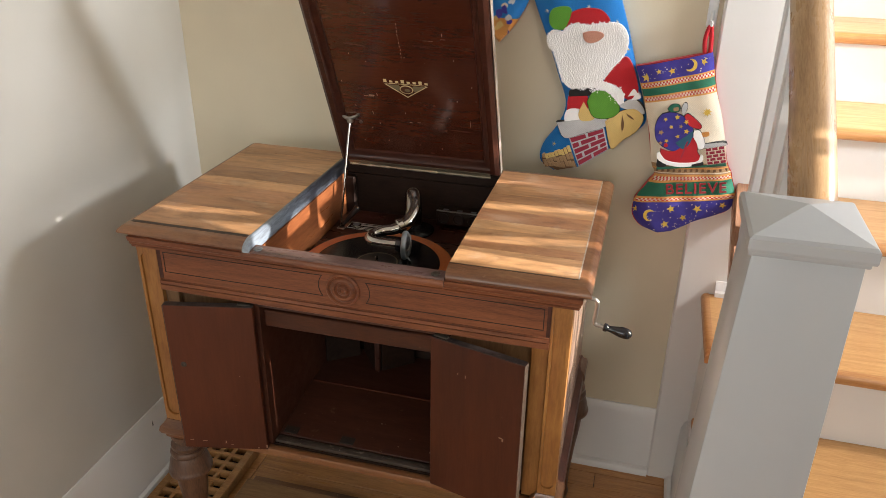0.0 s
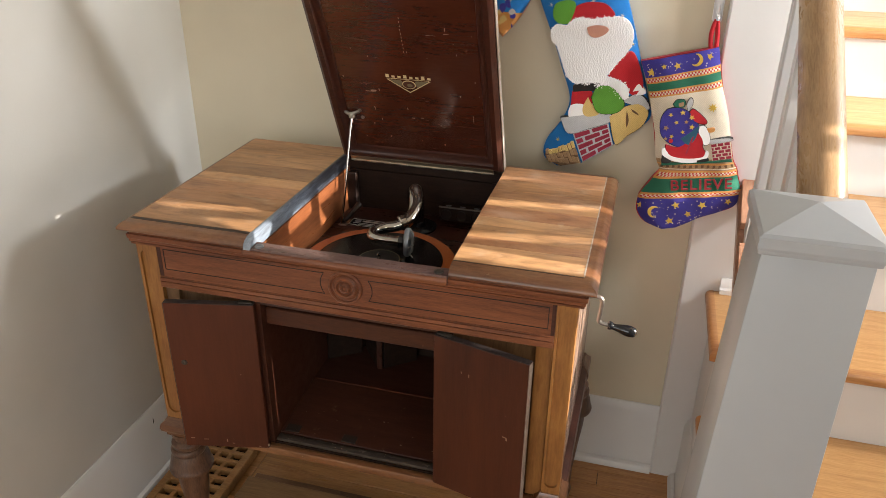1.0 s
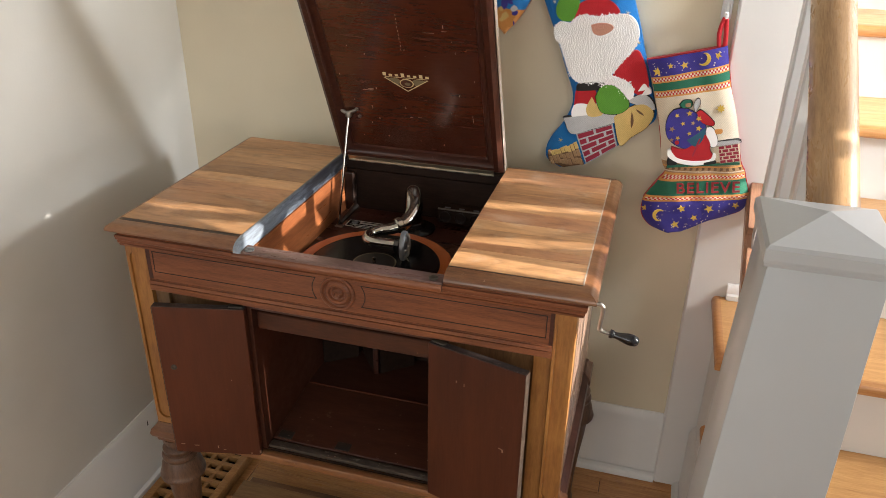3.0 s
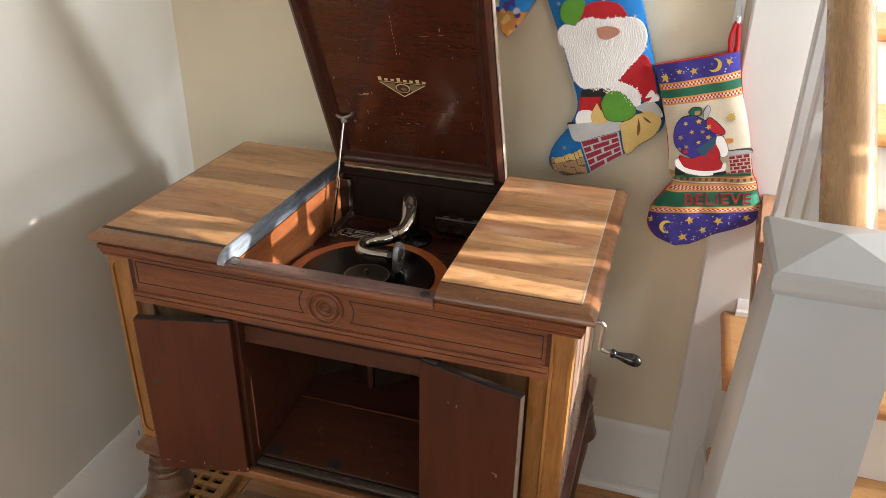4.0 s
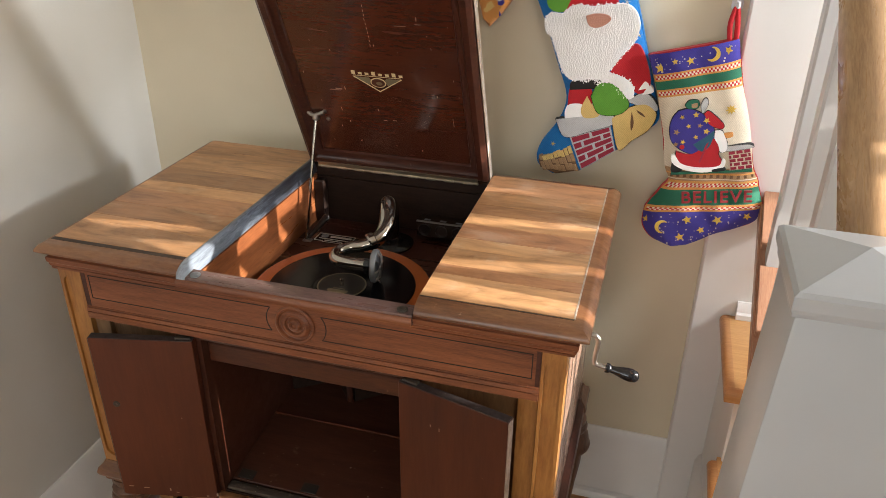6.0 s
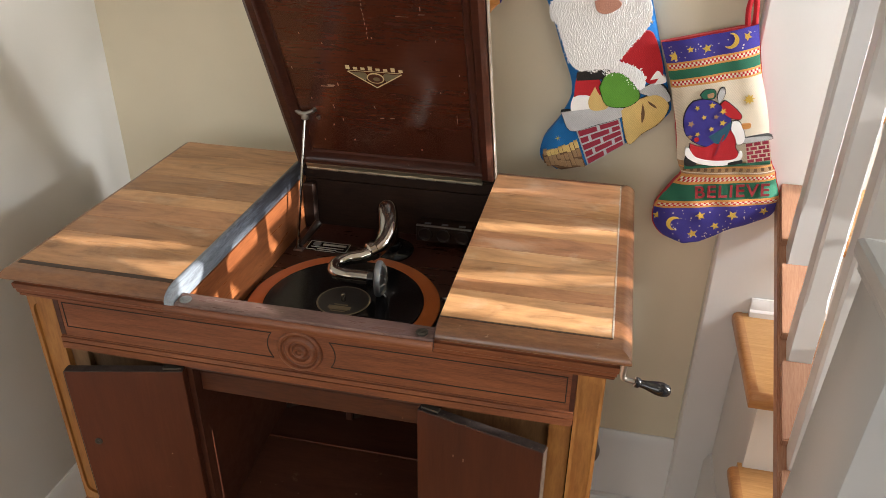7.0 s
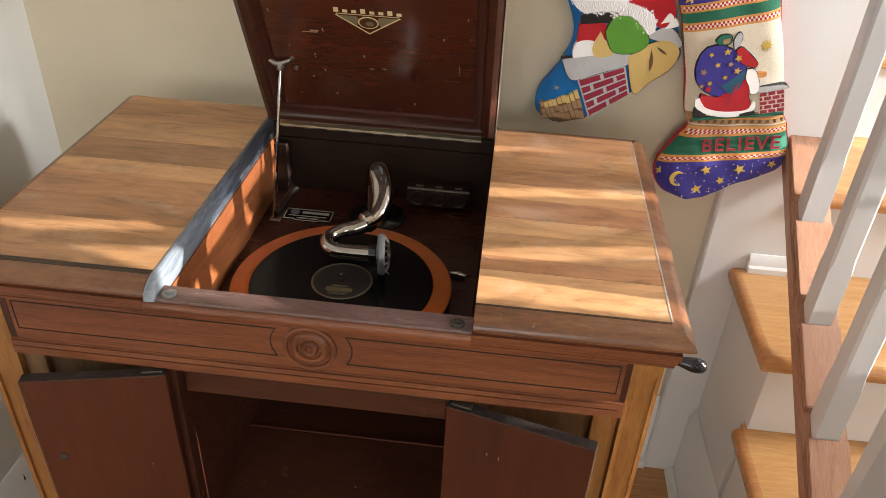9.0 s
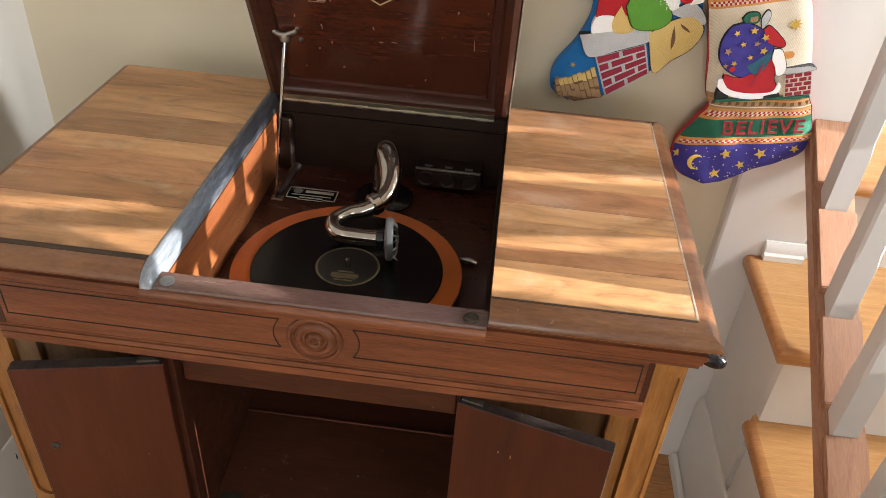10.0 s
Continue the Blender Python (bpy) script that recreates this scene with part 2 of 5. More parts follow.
def spline(points, steps=8):
    """A smooth curve through the points."""
    ps = [Vector(p) for p in points]
    ps = [ps[0] * 2 - ps[1]] + ps + [ps[-1] * 2 - ps[-2]]
    out = []
    for i in range(1, len(ps) - 2):
        a, b, c, d = ps[i - 1:i + 3]
        for k in range(steps):
            t = k / steps
            out.append(0.5 * (2 * b + (c - a) * t + (2 * a - 5 * b + 4 * c - d) * t * t + (3 * b - a - 3 * c + d) * t ** 3))
    out.append(ps[-2])
    return out


def tube(points, radius, sides=14, steps=8, curved=True):
    """A round rod along points; radius: a number, or one for each point."""
    pts = spline(points, steps) if curved else [Vector(p) for p in points]
    n = len(pts)
    rs = [radius] * n if isinstance(radius, (int, float)) else [float(np.interp(i / (n - 1) * (len(radius) - 1), range(len(radius)), radius)) for i in range(n)]
    bm = bmesh.new()
    up = Vector((0.31, 0.2, 0.93))
    rings = []
    for i, p in enumerate(pts):
        d = (pts[min(i + 1, n - 1)] - pts[max(i - 1, 0)]).normalized()
        a = (up - d * up.dot(d)).normalized()
        up = a
        b = d.cross(a)
        rings.append([bm.verts.new(p + (a * math.cos(2 * math.pi * k / sides) + b * math.sin(2 * math.pi * k / sides)) * rs[i]) for k in range(sides)])
    for r, s in zip(rings, rings[1:]):
        for k in range(sides):
            bm.faces.new((r[k], r[(k + 1) % sides], s[(k + 1) % sides], s[k]))
    bm.faces.new(rings[0][::-1])
    bm.faces.new(rings[-1])
    return bm


def plate(outline, thick, m=None, bevel=0.0):
    """A flat piece from an outline in (x, y), thickened along +z, then placed by m."""
    bm = bmesh.new()
    f = bm.faces.new([bm.verts.new((x, y, 0)) for x, y in outline])
    top = bmesh.ops.extrude_face_region(bm, geom=[f])
    bmesh.ops.translate(bm, verts=[g for g in top["geom"] if isinstance(g, bmesh.types.BMVert)], vec=(0, 0, thick))
    bmesh.ops.recalc_face_normals(bm, faces=bm.faces)
    if bevel:
        bmesh.ops.bevel(bm, geom=[e for e in bm.edges if abs(e.verts[0].co.z - thick) < 1e-6 and abs(e.verts[1].co.z - thick) < 1e-6], offset=bevel, segments=2, affect="EDGES")
    return moved(bm, m) if m is not None else bm


# ---- the room ----
WALL_Y, WALL_X, END_X, BACK_Y, CEIL = 0.64, -0.68, 1.80, -4.0, 2.6


def setting(name, bm, material, label, category, flat=True):
    ob = part(name, bm, material, None, "", flat)
    return tagged(ob, label, category, "", "structure")


floor = setting("floor", box(WALL_X - 0.1, END_X + 0.1, BACK_Y, WALL_Y + 0.1, -0.06, -0.012), M_LINE, "warm oak strip floor", "floor")
wall_north = setting("wall_north", box(WALL_X - 0.12, 0.62, WALL_Y, WALL_Y + 0.12, 0, CEIL), M_WALL, "plain beige painted wall behind the cabinet", "wall")
wall_west = setting("wall_west", box(WALL_X - 0.12, WALL_X, BACK_Y, WALL_Y, 0, CEIL), M_WALL_L, "plain cream painted wall catching sunlight", "wall")
ceiling = setting("ceiling", box(WALL_X - 0.2, END_X + 0.2, BACK_Y - 0.2, 5.0, CEIL, CEIL + 0.1), M_CEIL, "plain white ceiling", "ceiling")
setting("wall_stair_end", box(0.606, 0.762, 0.610, 5.0, 0, CEIL, 0.004), M_WHITE, "white painted end board of the stair wall", "wall")

# side wall with two stair windows, and the room's window behind: unseen, added for the light
# the second opening is narrowed to keep sun off the wall's near end
WINS = ((-2.60, -1.20), (-0.17, 0.56), (0.72, 1.80))
W0, W1 = 0.98, 2.3
wall_east = thing("wall_east", (END_X, 0, 0), "plain painted wall with stair windows", "wall", kind="structure")
stops = [BACK_Y] + [y for w in WINS for y in w] + [5.0]
for y0, y1 in zip(stops[::2], stops[1::2]):
    part("wall_panel", box(END_X, END_X + 0.12, y0, y1, 0, CEIL), M_WALL, wall_east, flat=True)
for y0, y1 in WINS:
    part("wall_panel", box(END_X, END_X + 0.12, y0, y1, 0, W0), M_WALL, wall_east, flat=True)
    part("wall_panel", box(END_X, END_X + 0.12, y0, y1, W1, CEIL), M_WALL, wall_east, flat=True)
for i, (y0, y1) in enumerate(WINS):
    win = thing("window_%d" % (i + 1), (END_X + 0.06, (y0 + y1) / 2, W0), "unseen white-framed window, added to let light in", "window", kind="structure")
    for y in (y0 + 0.02, y1 - 0.02) if i == 1 else (y0 + 0.02, (y0 + y1) / 2, y1 - 0.02):
        part("stile", box(END_X + 0.03, END_X + 0.07, y - 0.02, y + 0.02, W0, W1), M_WHITE, win, flat=True)
    for z, h in ((W0 + 0.02, 0.02), (1.615 if i == 1 else 1.64, 0.028 if i == 1 else 0.02), (W1 - 0.02, 0.02)):
        part("window_rail", box(END_X + 0.035, END_X + 0.065, y0 + 0.04, y1 - 0.04, z - h, z + h), M_WHITE, win, flat=True)
# an unseen sheer curtain over the upper sash, added to shape the sun
M_SHEER, tree, _ = mat_base("sheer_cloth")
tree.nodes.remove(_)
sh = add(tree, "ShaderNodeMixShader")
sh.inputs[0].default_value = 0.985
tree.links.new(tree.nodes.new("ShaderNodeBsdfTransparent").outputs[0], sh.inputs[1])
tl = tree.nodes.new("ShaderNodeBsdfTranslucent")
tl.inputs[0].default_value = (0.85, 0.84, 0.82, 1)
tree.links.new(tl.outputs[0], sh.inputs[2])
tree.links.new(sh.outputs[0], tree.nodes["Material Output"].inputs[0])
sheer = bmesh.new()
def sheer_quad(y0, y1, za, zb, zc, zd):
    """A strip of the curtain between two hanging lines, from (za, zb) below to (zd, zc) above."""
    x = [END_X + 0.012 + 0.006 * math.sin(y * 70) for y in (y0, y1)]
    sheer.faces.new([sheer.verts.new(p) for p in ((x[0], y0, za), (x[1], y1, zb), (x[1], y1, zc), (x[0], y0, zd))])


def hem(y):
    """The lower edge, with one notch cut for a wedge of sun."""
    return (1.435 if y < 0.33 else 1.20) + max(0.0, min(0.0605, (y + 0.122) * 1.44, (-0.040 - y) * 1.35))


# slanted cut that lets one sun stripe onto the left top
def slit(y):
    return 1.524 - 1.30 * (y + 0.060)


for k in range(146):
    ya = WINS[1][0] + 0.005 * k
    yb = ya + 0.005
    if -0.065 < ya < 0.003:
        sheer_quad(ya, yb, hem(ya), hem(yb), max(hem(yb), slit(yb) - 0.013), max(hem(ya), slit(ya) - 0.013))
        sheer_quad(ya, yb, slit(ya) + 0.013, slit(yb) + 0.013, W1, W1)
    else:
        sheer_quad(ya, yb, hem(ya), hem(yb), W1, W1)
# unseen lower curtain, gaps placed for sun stripes: centre and half width of each gap at two heights
GAPS = ((-0.045, 0.016, -0.040, 0.030), (0.075, 0.013, 0.020, 0.016), (0.225, 0.012, 0.180, 0.012), (0.370, 0.011, 0.320, 0.012))


def gap_edge(g, z, side):
    f = (z - 1.284) / 0.063
    return g[0] + (g[2] - g[0]) * f + side * max(0.004, g[1] + (g[3] - g[1]) * f)


Z0, Z1 = 1.20, 1.40
for left, right in zip((None,) + GAPS, GAPS + (None,)):
    for n in range(6):
        za, zb = Z0 + (Z1 - Z0) * n / 6, Z0 + (Z1 - Z0) * (n + 1) / 6
        y = [(gap_edge(left, z, 1) if left else WINS[1][0], gap_edge(right, z, -1) if right else WINS[1][1]) for z in (za, zb)]
        x = END_X + 0.012
        sheer.faces.new([sheer.verts.new(p) for p in ((x, y[0][0], za), (x, y[0][1], za), (x, y[1][1], zb), (x, y[1][0], zb))])
tagged(part("sheer_curtain", sheer, M_SHEER), "unseen sheer curtains, added and cut to shape the sun stripes", "curtain")
wall_south = thing("wall_south", (0, BACK_Y, 0), "plain painted wall with a window behind", "wall", kind="structure")
for x0, x1, z0, z1 in ((WALL_X - 0.12, -1.6 + 0.9, 0, CEIL), (0.8, END_X + 0.12, 0, CEIL), (-0.7, 0.8, 0, 0.7), (-0.7, 0.8, 2.3, CEIL)):
    part("wall_panel", box(x0, x1, BACK_Y - 0.12, BACK_Y, z0, z1), M_WALL, wall_south, flat=True)
setting("wall_stair_back", box(0.6, END_X + 0.12, 4.4, 4.5, 0, CEIL), M_WALL, "plain painted wall at the top of the stairs", "wall")

BASE = [(0, 0), (0.016, 0), (0.016, 0.012), (0.014, 0.018), (0.014, 0.186), (0.010, 0.194), (0.008, 0.202), (0.004, 0.208), (0, 0.208)]
SHOE = [(0.0165, 0), (0.032, 0), (0.031, 0.008), (0.026, 0.016), (0.0165, 0.020)]


def baseboard(path, name="baseboard"):
    setting(name, join(sweep(path, BASE), sweep(path, SHOE)), M_WHITE, "white painted baseboard with a shoe moulding", "baseboard", False)


baseboard([(WALL_X, -3.9), (WALL_X, WALL_Y), (0.606, WALL_Y)])
nick = plate([(-0.002, -0.008), (0.002, -0.006), (0.0015, 0.003), (0.0005, 0.009), (-0.001, 0.002)], 0.0006, Matrix.Translation((WALL_X + 0.0138, 0.248, 0.176)) @ Matrix.Rotation(radians(90), 4, "Z") @ Matrix.Rotation(radians(90), 4, "X"))
setting("trim_chip", nick, M_LINE, "small dark chip in the baseboard paint", "paint chip")

# ---- stairs ----
RISE, RUN, NOSE = 0.18, 0.255, 0.024
STAIR_X = 0.686
stairs = thing("stairs", (1.2, 0.4, 0), "oak stair flight with white painted risers", "stairs", kind="structure")
for k in range(-3, 6):
    zt = TOP - 0.295 + RISE * k
    yf = 0.336 + RUN * k
    inside = k > 0
    x0 = 0.764 if inside else STAIR_X - 0.024
    yb = yf + RUN + NOSE if k else 0.609
    part("tread", box(x0 + 0.0165, END_X - 0.002, yf + 0.0165, yb + (0.012 if k else -0.001), zt - 0.026, zt, 0.0006), M_TREAD, stairs)
    if k == 0:
        part("tread", box(0.7645, END_X - 0.002, yb - 0.0008, 0.63, zt - 0.026, zt), M_TREAD, stairs)
    # rounded nosing, returned along the open side
    nose = [(-0.017, zt - 0.027), (-0.006, zt - 0.027), (-0.001, zt - 0.023), (0.0005, zt - 0.014), (-0.001, zt - 0.006), (-0.006, zt - 0.001), (-0.012, zt + 0.0004), (-0.017, zt + 0.0004)]
    way = [(x0, yb - 0.001), (x0, yf), (END_X - 0.002, yf)] if not inside else [(x0, yf), (END_X - 0.002, yf)]
    part("nosing", sweep(way, nose), M_NOSE, stairs)
    zb = max(zt - RISE, 0)
    part("riser", box(max(x0, STAIR_X), END_X - 0.002, yf + NOSE, yf + NOSE + 0.018, zb + 0.0006, zt - 0.028), M_WHITE, stairs, flat=True)
    if not inside:
        part("stringer_panel", box(STAIR_X, STAIR_X + 0.018, yf + NOSE + 0.0182, (yf + RUN + NOSE if k else 0.6085) - 0.0005, 0, zt - 0.028), M_WHITE, stairs, flat=True)
part("cove", sweep([(0.690, 0.6085), (0.762, 0.6085)], [(0, TOP - 0.2943), (0.016, TOP - 0.2943), (0.016, TOP - 0.283), (0.011, TOP - 0.279), (0.010, TOP - 0.266), (0.004, TOP - 0.258), (0, TOP - 0.258)]), M_WHITE, stairs)
baseboard([(STAIR_X, 0.608), (STAIR_X, -0.35)])

SLOPE = 0.71


def shoe_z(y):
    return TOP - 0.035 + SLOPE * (y - 0.573)


def slanted(x0, x1, y0, y1, under, over, bevel=0.002):
    bm = box(x0, x1, y0, y1, 0, 1, 0)
    for v in bm.verts:
        v.co.z = shoe_z(v.co.y) + (over if v.co.z > 0.5 else -under)
    if bevel:
        bmesh.ops.bevel(bm, geom=bm.edges[:], offset=bevel, segments=2, affect="EDGES")
    return bm


railing = thing("stair_railing", (0.72, 0.2, 0), "oak and white stair railing with square balusters", "railing")
part("shoe_rail", slanted(0.690, 0.758, -0.078, 0.6095, 0.045, -0.014), M_RAIL, railing, "oak bottom rail")
BAL = [0.495 - 0.1445 * i for i in range(4)]
edges = [0.6085] + [y for b in BAL for y in (b + 0.0185, b - 0.0185)] + [-0.077]
for a, b in zip(edges[::2], edges[1::2]):
    if a - b > 0.01:
        part("fillet", slanted(0.6935, 0.7545, b, a, 0.0135, 0, 0.0015), M_RAIL, railing)


def hand_z(y):
    return TOP + 0.165 + 0.68 * (y + 0.06)


def baluster(y):
    """A square baluster with stopped chamfers, cut to the slope at both ends."""
    h, c = 0.018, 0.004
    zb, zt = shoe_z(y), hand_z(y) - 0.03
    bm = bmesh.new()
    rings = []
    for z, ch in ((zb - 0.0138, 0.0003), (zb + 0.080, 0.0003), (zb + 0.105, c), (zt - 0.105, c), (zt - 0.08, 0.0003), (zt, 0.0003)):
        ring = []
        for sx, sy in ((-1, -1), (1, -1), (1, 1), (-1, 1)):
            pair = [(sx * h, sy * (h - ch)), (sx * (h - ch), sy * h)]
            for a, b in (pair if sx * sy < 0 else pair[::-1]) if False else (pair if (sx, sy) in ((-1, 1), (1, -1)) else pair[::-1])[::-1]:
                end = z < zb or z == zt
                ring.append(bm.verts.new((0.722 + a, y + b, z + (SLOPE * b if end else 0))))
        rings.append(ring)
    for r, q in zip(rings, rings[1:]):
        for k in range(8):
            bm.faces.new((r[k], r[(k + 1) % 8], q[(k + 1) % 8], q[k]))
    bm.faces.new(rings[0][::-1])
    bm.faces.new(rings[-1])
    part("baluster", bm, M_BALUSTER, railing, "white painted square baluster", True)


for b in BAL:
    baluster(b)
hr = bmesh.new()
HAND = [(-0.030, -0.028), (-0.033, -0.012), (-0.030, 0.004), (-0.022, 0.018), (-0.010, 0.026), (0.010, 0.026), (0.022, 0.018), (0.030, 0.004), (0.033, -0.012), (0.030, -0.028)]
rings = []
for y in (-0.078, 0.608):
    zc = hand_z(y)
    rings.append([hr.verts.new((0.718 + a, y, zc + b)) for a, b in HAND])
for j in range(len(HAND)):
    hr.faces.new((rings[0][j], rings[0][(j + 1) % len(HAND)], rings[1][(j + 1) % len(HAND)], rings[1][j]))
hr.faces.new(rings[0])
hr.faces.new(rings[1][::-1])
part("handrail", hr, M_HAND, railing, "varnished oak handrail")

def lean(bm):
    """The box post widens a little towards its foot."""
    for v in bm.verts:
        t = max(0.0, (TOP + 0.19 - v.co.z) / 0.39)
        v.co.x += ((v.co.x - 0.686) * 0.145 - 0.005) * t
    return bm


newel = thing("newel_post", (0.686, -0.137, 0), "square white painted newel post with a pyramid cap", "post")
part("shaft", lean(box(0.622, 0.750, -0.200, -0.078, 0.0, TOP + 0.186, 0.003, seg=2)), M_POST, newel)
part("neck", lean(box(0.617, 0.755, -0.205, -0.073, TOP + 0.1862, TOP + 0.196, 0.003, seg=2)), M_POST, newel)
cap = bmesh.new()
CX, CY, CW = 0.686, -0.138, 0.0755
rs = [[cap.verts.new((CX + sx * (w - 0.005), CY + sy * w, TOP + z)) for sx, sy in ((-1, -1), (1, -1), (1, 1), (-1, 1))] for w, z in ((CW, 0.1962), (CW + 0.001, 0.200), (CW + 0.001, 0.213), (CW - 0.003, 0.217))]
for a, b in zip(rs, rs[1:]):
    for k in range(4):
        cap.faces.new((a[k], a[(k + 1) % 4], b[(k + 1) % 4], b[k]))
tip = cap.verts.new((CX, CY, TOP + 0.236))
for k in range(4):
    cap.faces.new((rs[-1][k], rs[-1][(k + 1) % 4], tip))
cap.faces.new(rs[0][::-1])
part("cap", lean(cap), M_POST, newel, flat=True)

# ---- the cabinet ----
def strip_wood(name, tint):
    """Old walnut veneer: each strip of its own tone, soft figure along the grain, hazy wear."""
    m, tree, b = mat_base(name)
    info = tree.nodes.new("ShaderNodeObjectInfo")
    base = ramp(tree, info.outputs["Random"], [(0.0, (0.40, 0.202, 0.096)), (0.5, (0.46, 0.242, 0.114)), (1.0, (0.53, 0.300, 0.148))])
    fib = noise_of(tree, coords(tree, (1.3, 22, 22), True), 5.0, 4, 0.5, 0.8)
    col = mix(tree, 1.0, base, ramp(tree, fib, [(0.25, (0.80, 0.77, 0.74)), (0.55, (1, 1, 1)), (0.8, (1.10, 1.09, 1.06))]), "MULTIPLY")
    blot = noise_of(tree, coords(tree, (4.0, 12, 12), True), 1.7, 5, 0.6, 2.2)
    col = mix(tree, 1.0, col, ramp(tree, blot, [(0.3, (0.62, 0.57, 0.53)), (0.44, (0.9, 0.88, 0.86)), (0.55, (1.04, 1.03, 1.02)), (0.75, (1.24, 1.22, 1.18))]), "MULTIPLY")
    haze = noise_of(tree, coords(tree, (5, 9, 9)), 2.2, 7, 0.65, 0.6)
    col = mix(tree, ramp(tree, haze, [(0.54, (0, 0, 0)), (0.72, (0.38, 0.38, 0.38))]), col, (0.68, 0.56, 0.43))
    col = mix(tree, 1.0, col, tint, "MULTIPLY")
    tree.links.new(col, b.inputs["Base Color"])
    tree.links.new(ramp(tree, haze, [(0.3, (0.30,) * 3), (0.7, (0.52,) * 3)]), b.inputs["Roughness"])
    b.inputs["Coat Weight"].default_value, b.inputs["Coat Roughness"].default_value = 0.15, 0.2
    bump(tree, b, fib, 0.06, 0.001)
    return m


STRIPS = {"l": strip_wood("light_walnut_strip", (0.98, 0.97, 0.92)), "m": strip_wood("walnut_strip", (0.86, 0.84, 0.80)), "p": strip_wood("reddish_walnut_strip", (0.84, 0.76, 0.74)), "d": strip_wood("grey_brown_walnut_strip", (0.58, 0.54, 0.52))}
M_HINGE = paint("tarnished_hinge", (0.06, 0.052, 0.042), 0.55, 0.3, 150, 0.3, 0.6)
M_PALE = wood("pale_worn_edge", (0.22, 0.15, 0.10), (0.38, 0.31, 0.25), (0.55, 0.50, 0.44), (12, 12, 5), 0.5)
M_EDGE = wood("rubbed_door_edge", (0.10, 0.06, 0.04), (0.22, 0.16, 0.12), (0.38, 0.32, 0.27), (12, 12, 5), 0.5, wear=0.1, worn=(0.06, 0.03, 0.02), wear_size=(20, 20, 6))
M_GROOVE = wood("dark_joint_and_shade_wood", (0.018, 0.009, 0.005), (0.032, 0.016, 0.009), (0.06, 0.03, 0.016), (2, 12, 12), 0.5)
# scuffs are wear; the base is lightened to hold the sky's reflection
M_FRIM = wood("scuffed_front_rail", (0.045, 0.023, 0.020), (0.115, 0.062, 0.054), (0.22, 0.135, 0.12), (2.2, 14, 14), 0.28, (3, 5, 5), 0.3, wear=0.16, worn=(0.34, 0.27, 0.26), wear_size=(5, 30, 30), coat=0.35)
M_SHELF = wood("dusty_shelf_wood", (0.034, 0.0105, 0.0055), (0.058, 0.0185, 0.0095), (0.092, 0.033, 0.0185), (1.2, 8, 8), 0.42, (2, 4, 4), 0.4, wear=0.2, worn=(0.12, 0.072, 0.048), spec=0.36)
# darkened red-brown: the apron's shadow on the rail is in the colour
M_HEAD = wood("shaded_red_brown_rail_wood", (0.026, 0.0066, 0.0026), (0.049, 0.0135, 0.0052), (0.082, 0.025, 0.0100), (1.2, 9, 9), 0.4, wear=0.08, worn=(0.16, 0.085, 0.05), wear_size=(20, 20, 20), spec=0.35)
# the pale upright streaks paint sun glare on the glossy right side
M_SIDE = wood("glare_streaked_walnut_side", (0.16, 0.085, 0.055), (0.30, 0.18, 0.125), (0.45, 0.31, 0.24), (14, 14, 1.2), 0.25, (9, 16, 2), 0.5, wear=0.2, worn=(0.60, 0.50, 0.46), wear_size=(30, 30, 2.5), coat=0.4)
M_NEAR_BLACK = wood("near_black_well_wood", (0.008, 0.004, 0.003), (0.014, 0.007, 0.005), (0.024, 0.012, 0.008), (1.5, 10, 10), 0.4, wear=0.05, worn=(0.05, 0.04, 0.03), spec=0.35)
M_DUSTY = wood("dusty_sill_wood", (0.020, 0.013, 0.009), (0.04, 0.028, 0.02), (0.08, 0.06, 0.045), (2, 12, 12), 0.6, wear=0.34, worn=(0.24, 0.20, 0.16), wear_size=(8, 22, 22), spec=0.3)
M_DECK = wood("dark_deck_mahogany", (0.024, 0.0068, 0.004), (0.040, 0.011, 0.006), (0.058, 0.017, 0.009), (1.2, 9, 9), 0.28, (3, 5, 5), 0.4, coat=0.25)
# dim copy of the golden wood, with shade behind the doors coloured in
M_BAY = wood("shaded_bay_wood", (0.07, 0.034, 0.014), (0.125, 0.065, 0.026), (0.19, 0.105, 0.043), (9, 9, 1.2), 0.45)
M_OLD = paint("old_grey_metal", (0.28, 0.30, 0.32), 0.45, 0.25, 120, 0.2, 0.7)
M_BRASS = paint("aged_brass", (0.52, 0.46, 0.33), 0.36, 0.3, 90, 0.2, 0.9)
M_NICK = paint("bare_nick", (0.27, 0.19, 0.135), 0.7, 0.2, 90, 0.0)
M_LABEL = paint("record_label", (0.012, 0.0105, 0.009), 0.5, 0.15, 90, 0.05)
M_DULLGILT = paint("dull_gilt", (0.15, 0.12, 0.065), 0.5, 0.25, 160, 0.0)

cabinet = thing("gramophone_cabinet", (0, 0.25, 0), "walnut console gramophone cabinet with its lid raised", "gramophone")
HW, BY = 0.405, 0.50                                  # half width, back
OX0, OX1, OY0, OY1 = -0.172, 0.184, 0.012, 0.462       # well under the lid
ZB = TOP - 0.463                                      # top of the bottom board
FACE = Matrix.Rotation(radians(90), 4, "X")            # a plate's outline (x, y) stood up as (x, z), thickness towards -y


def cpart(name, bm, material, parent=None, label="", flat=False):
    return part(name, bm, material, parent or cabinet, label, flat)


cpart("side_panel", box(-HW - 0.003, -HW + 0.022, 0.034, BY, ZB - 0.02, TOP - 0.041), M_GOLD, label="golden walnut side")
cpart("side_panel", box(HW - 0.022, HW - 0.004, 0.034, BY, ZB - 0.02, TOP - 0.041), M_SIDE)
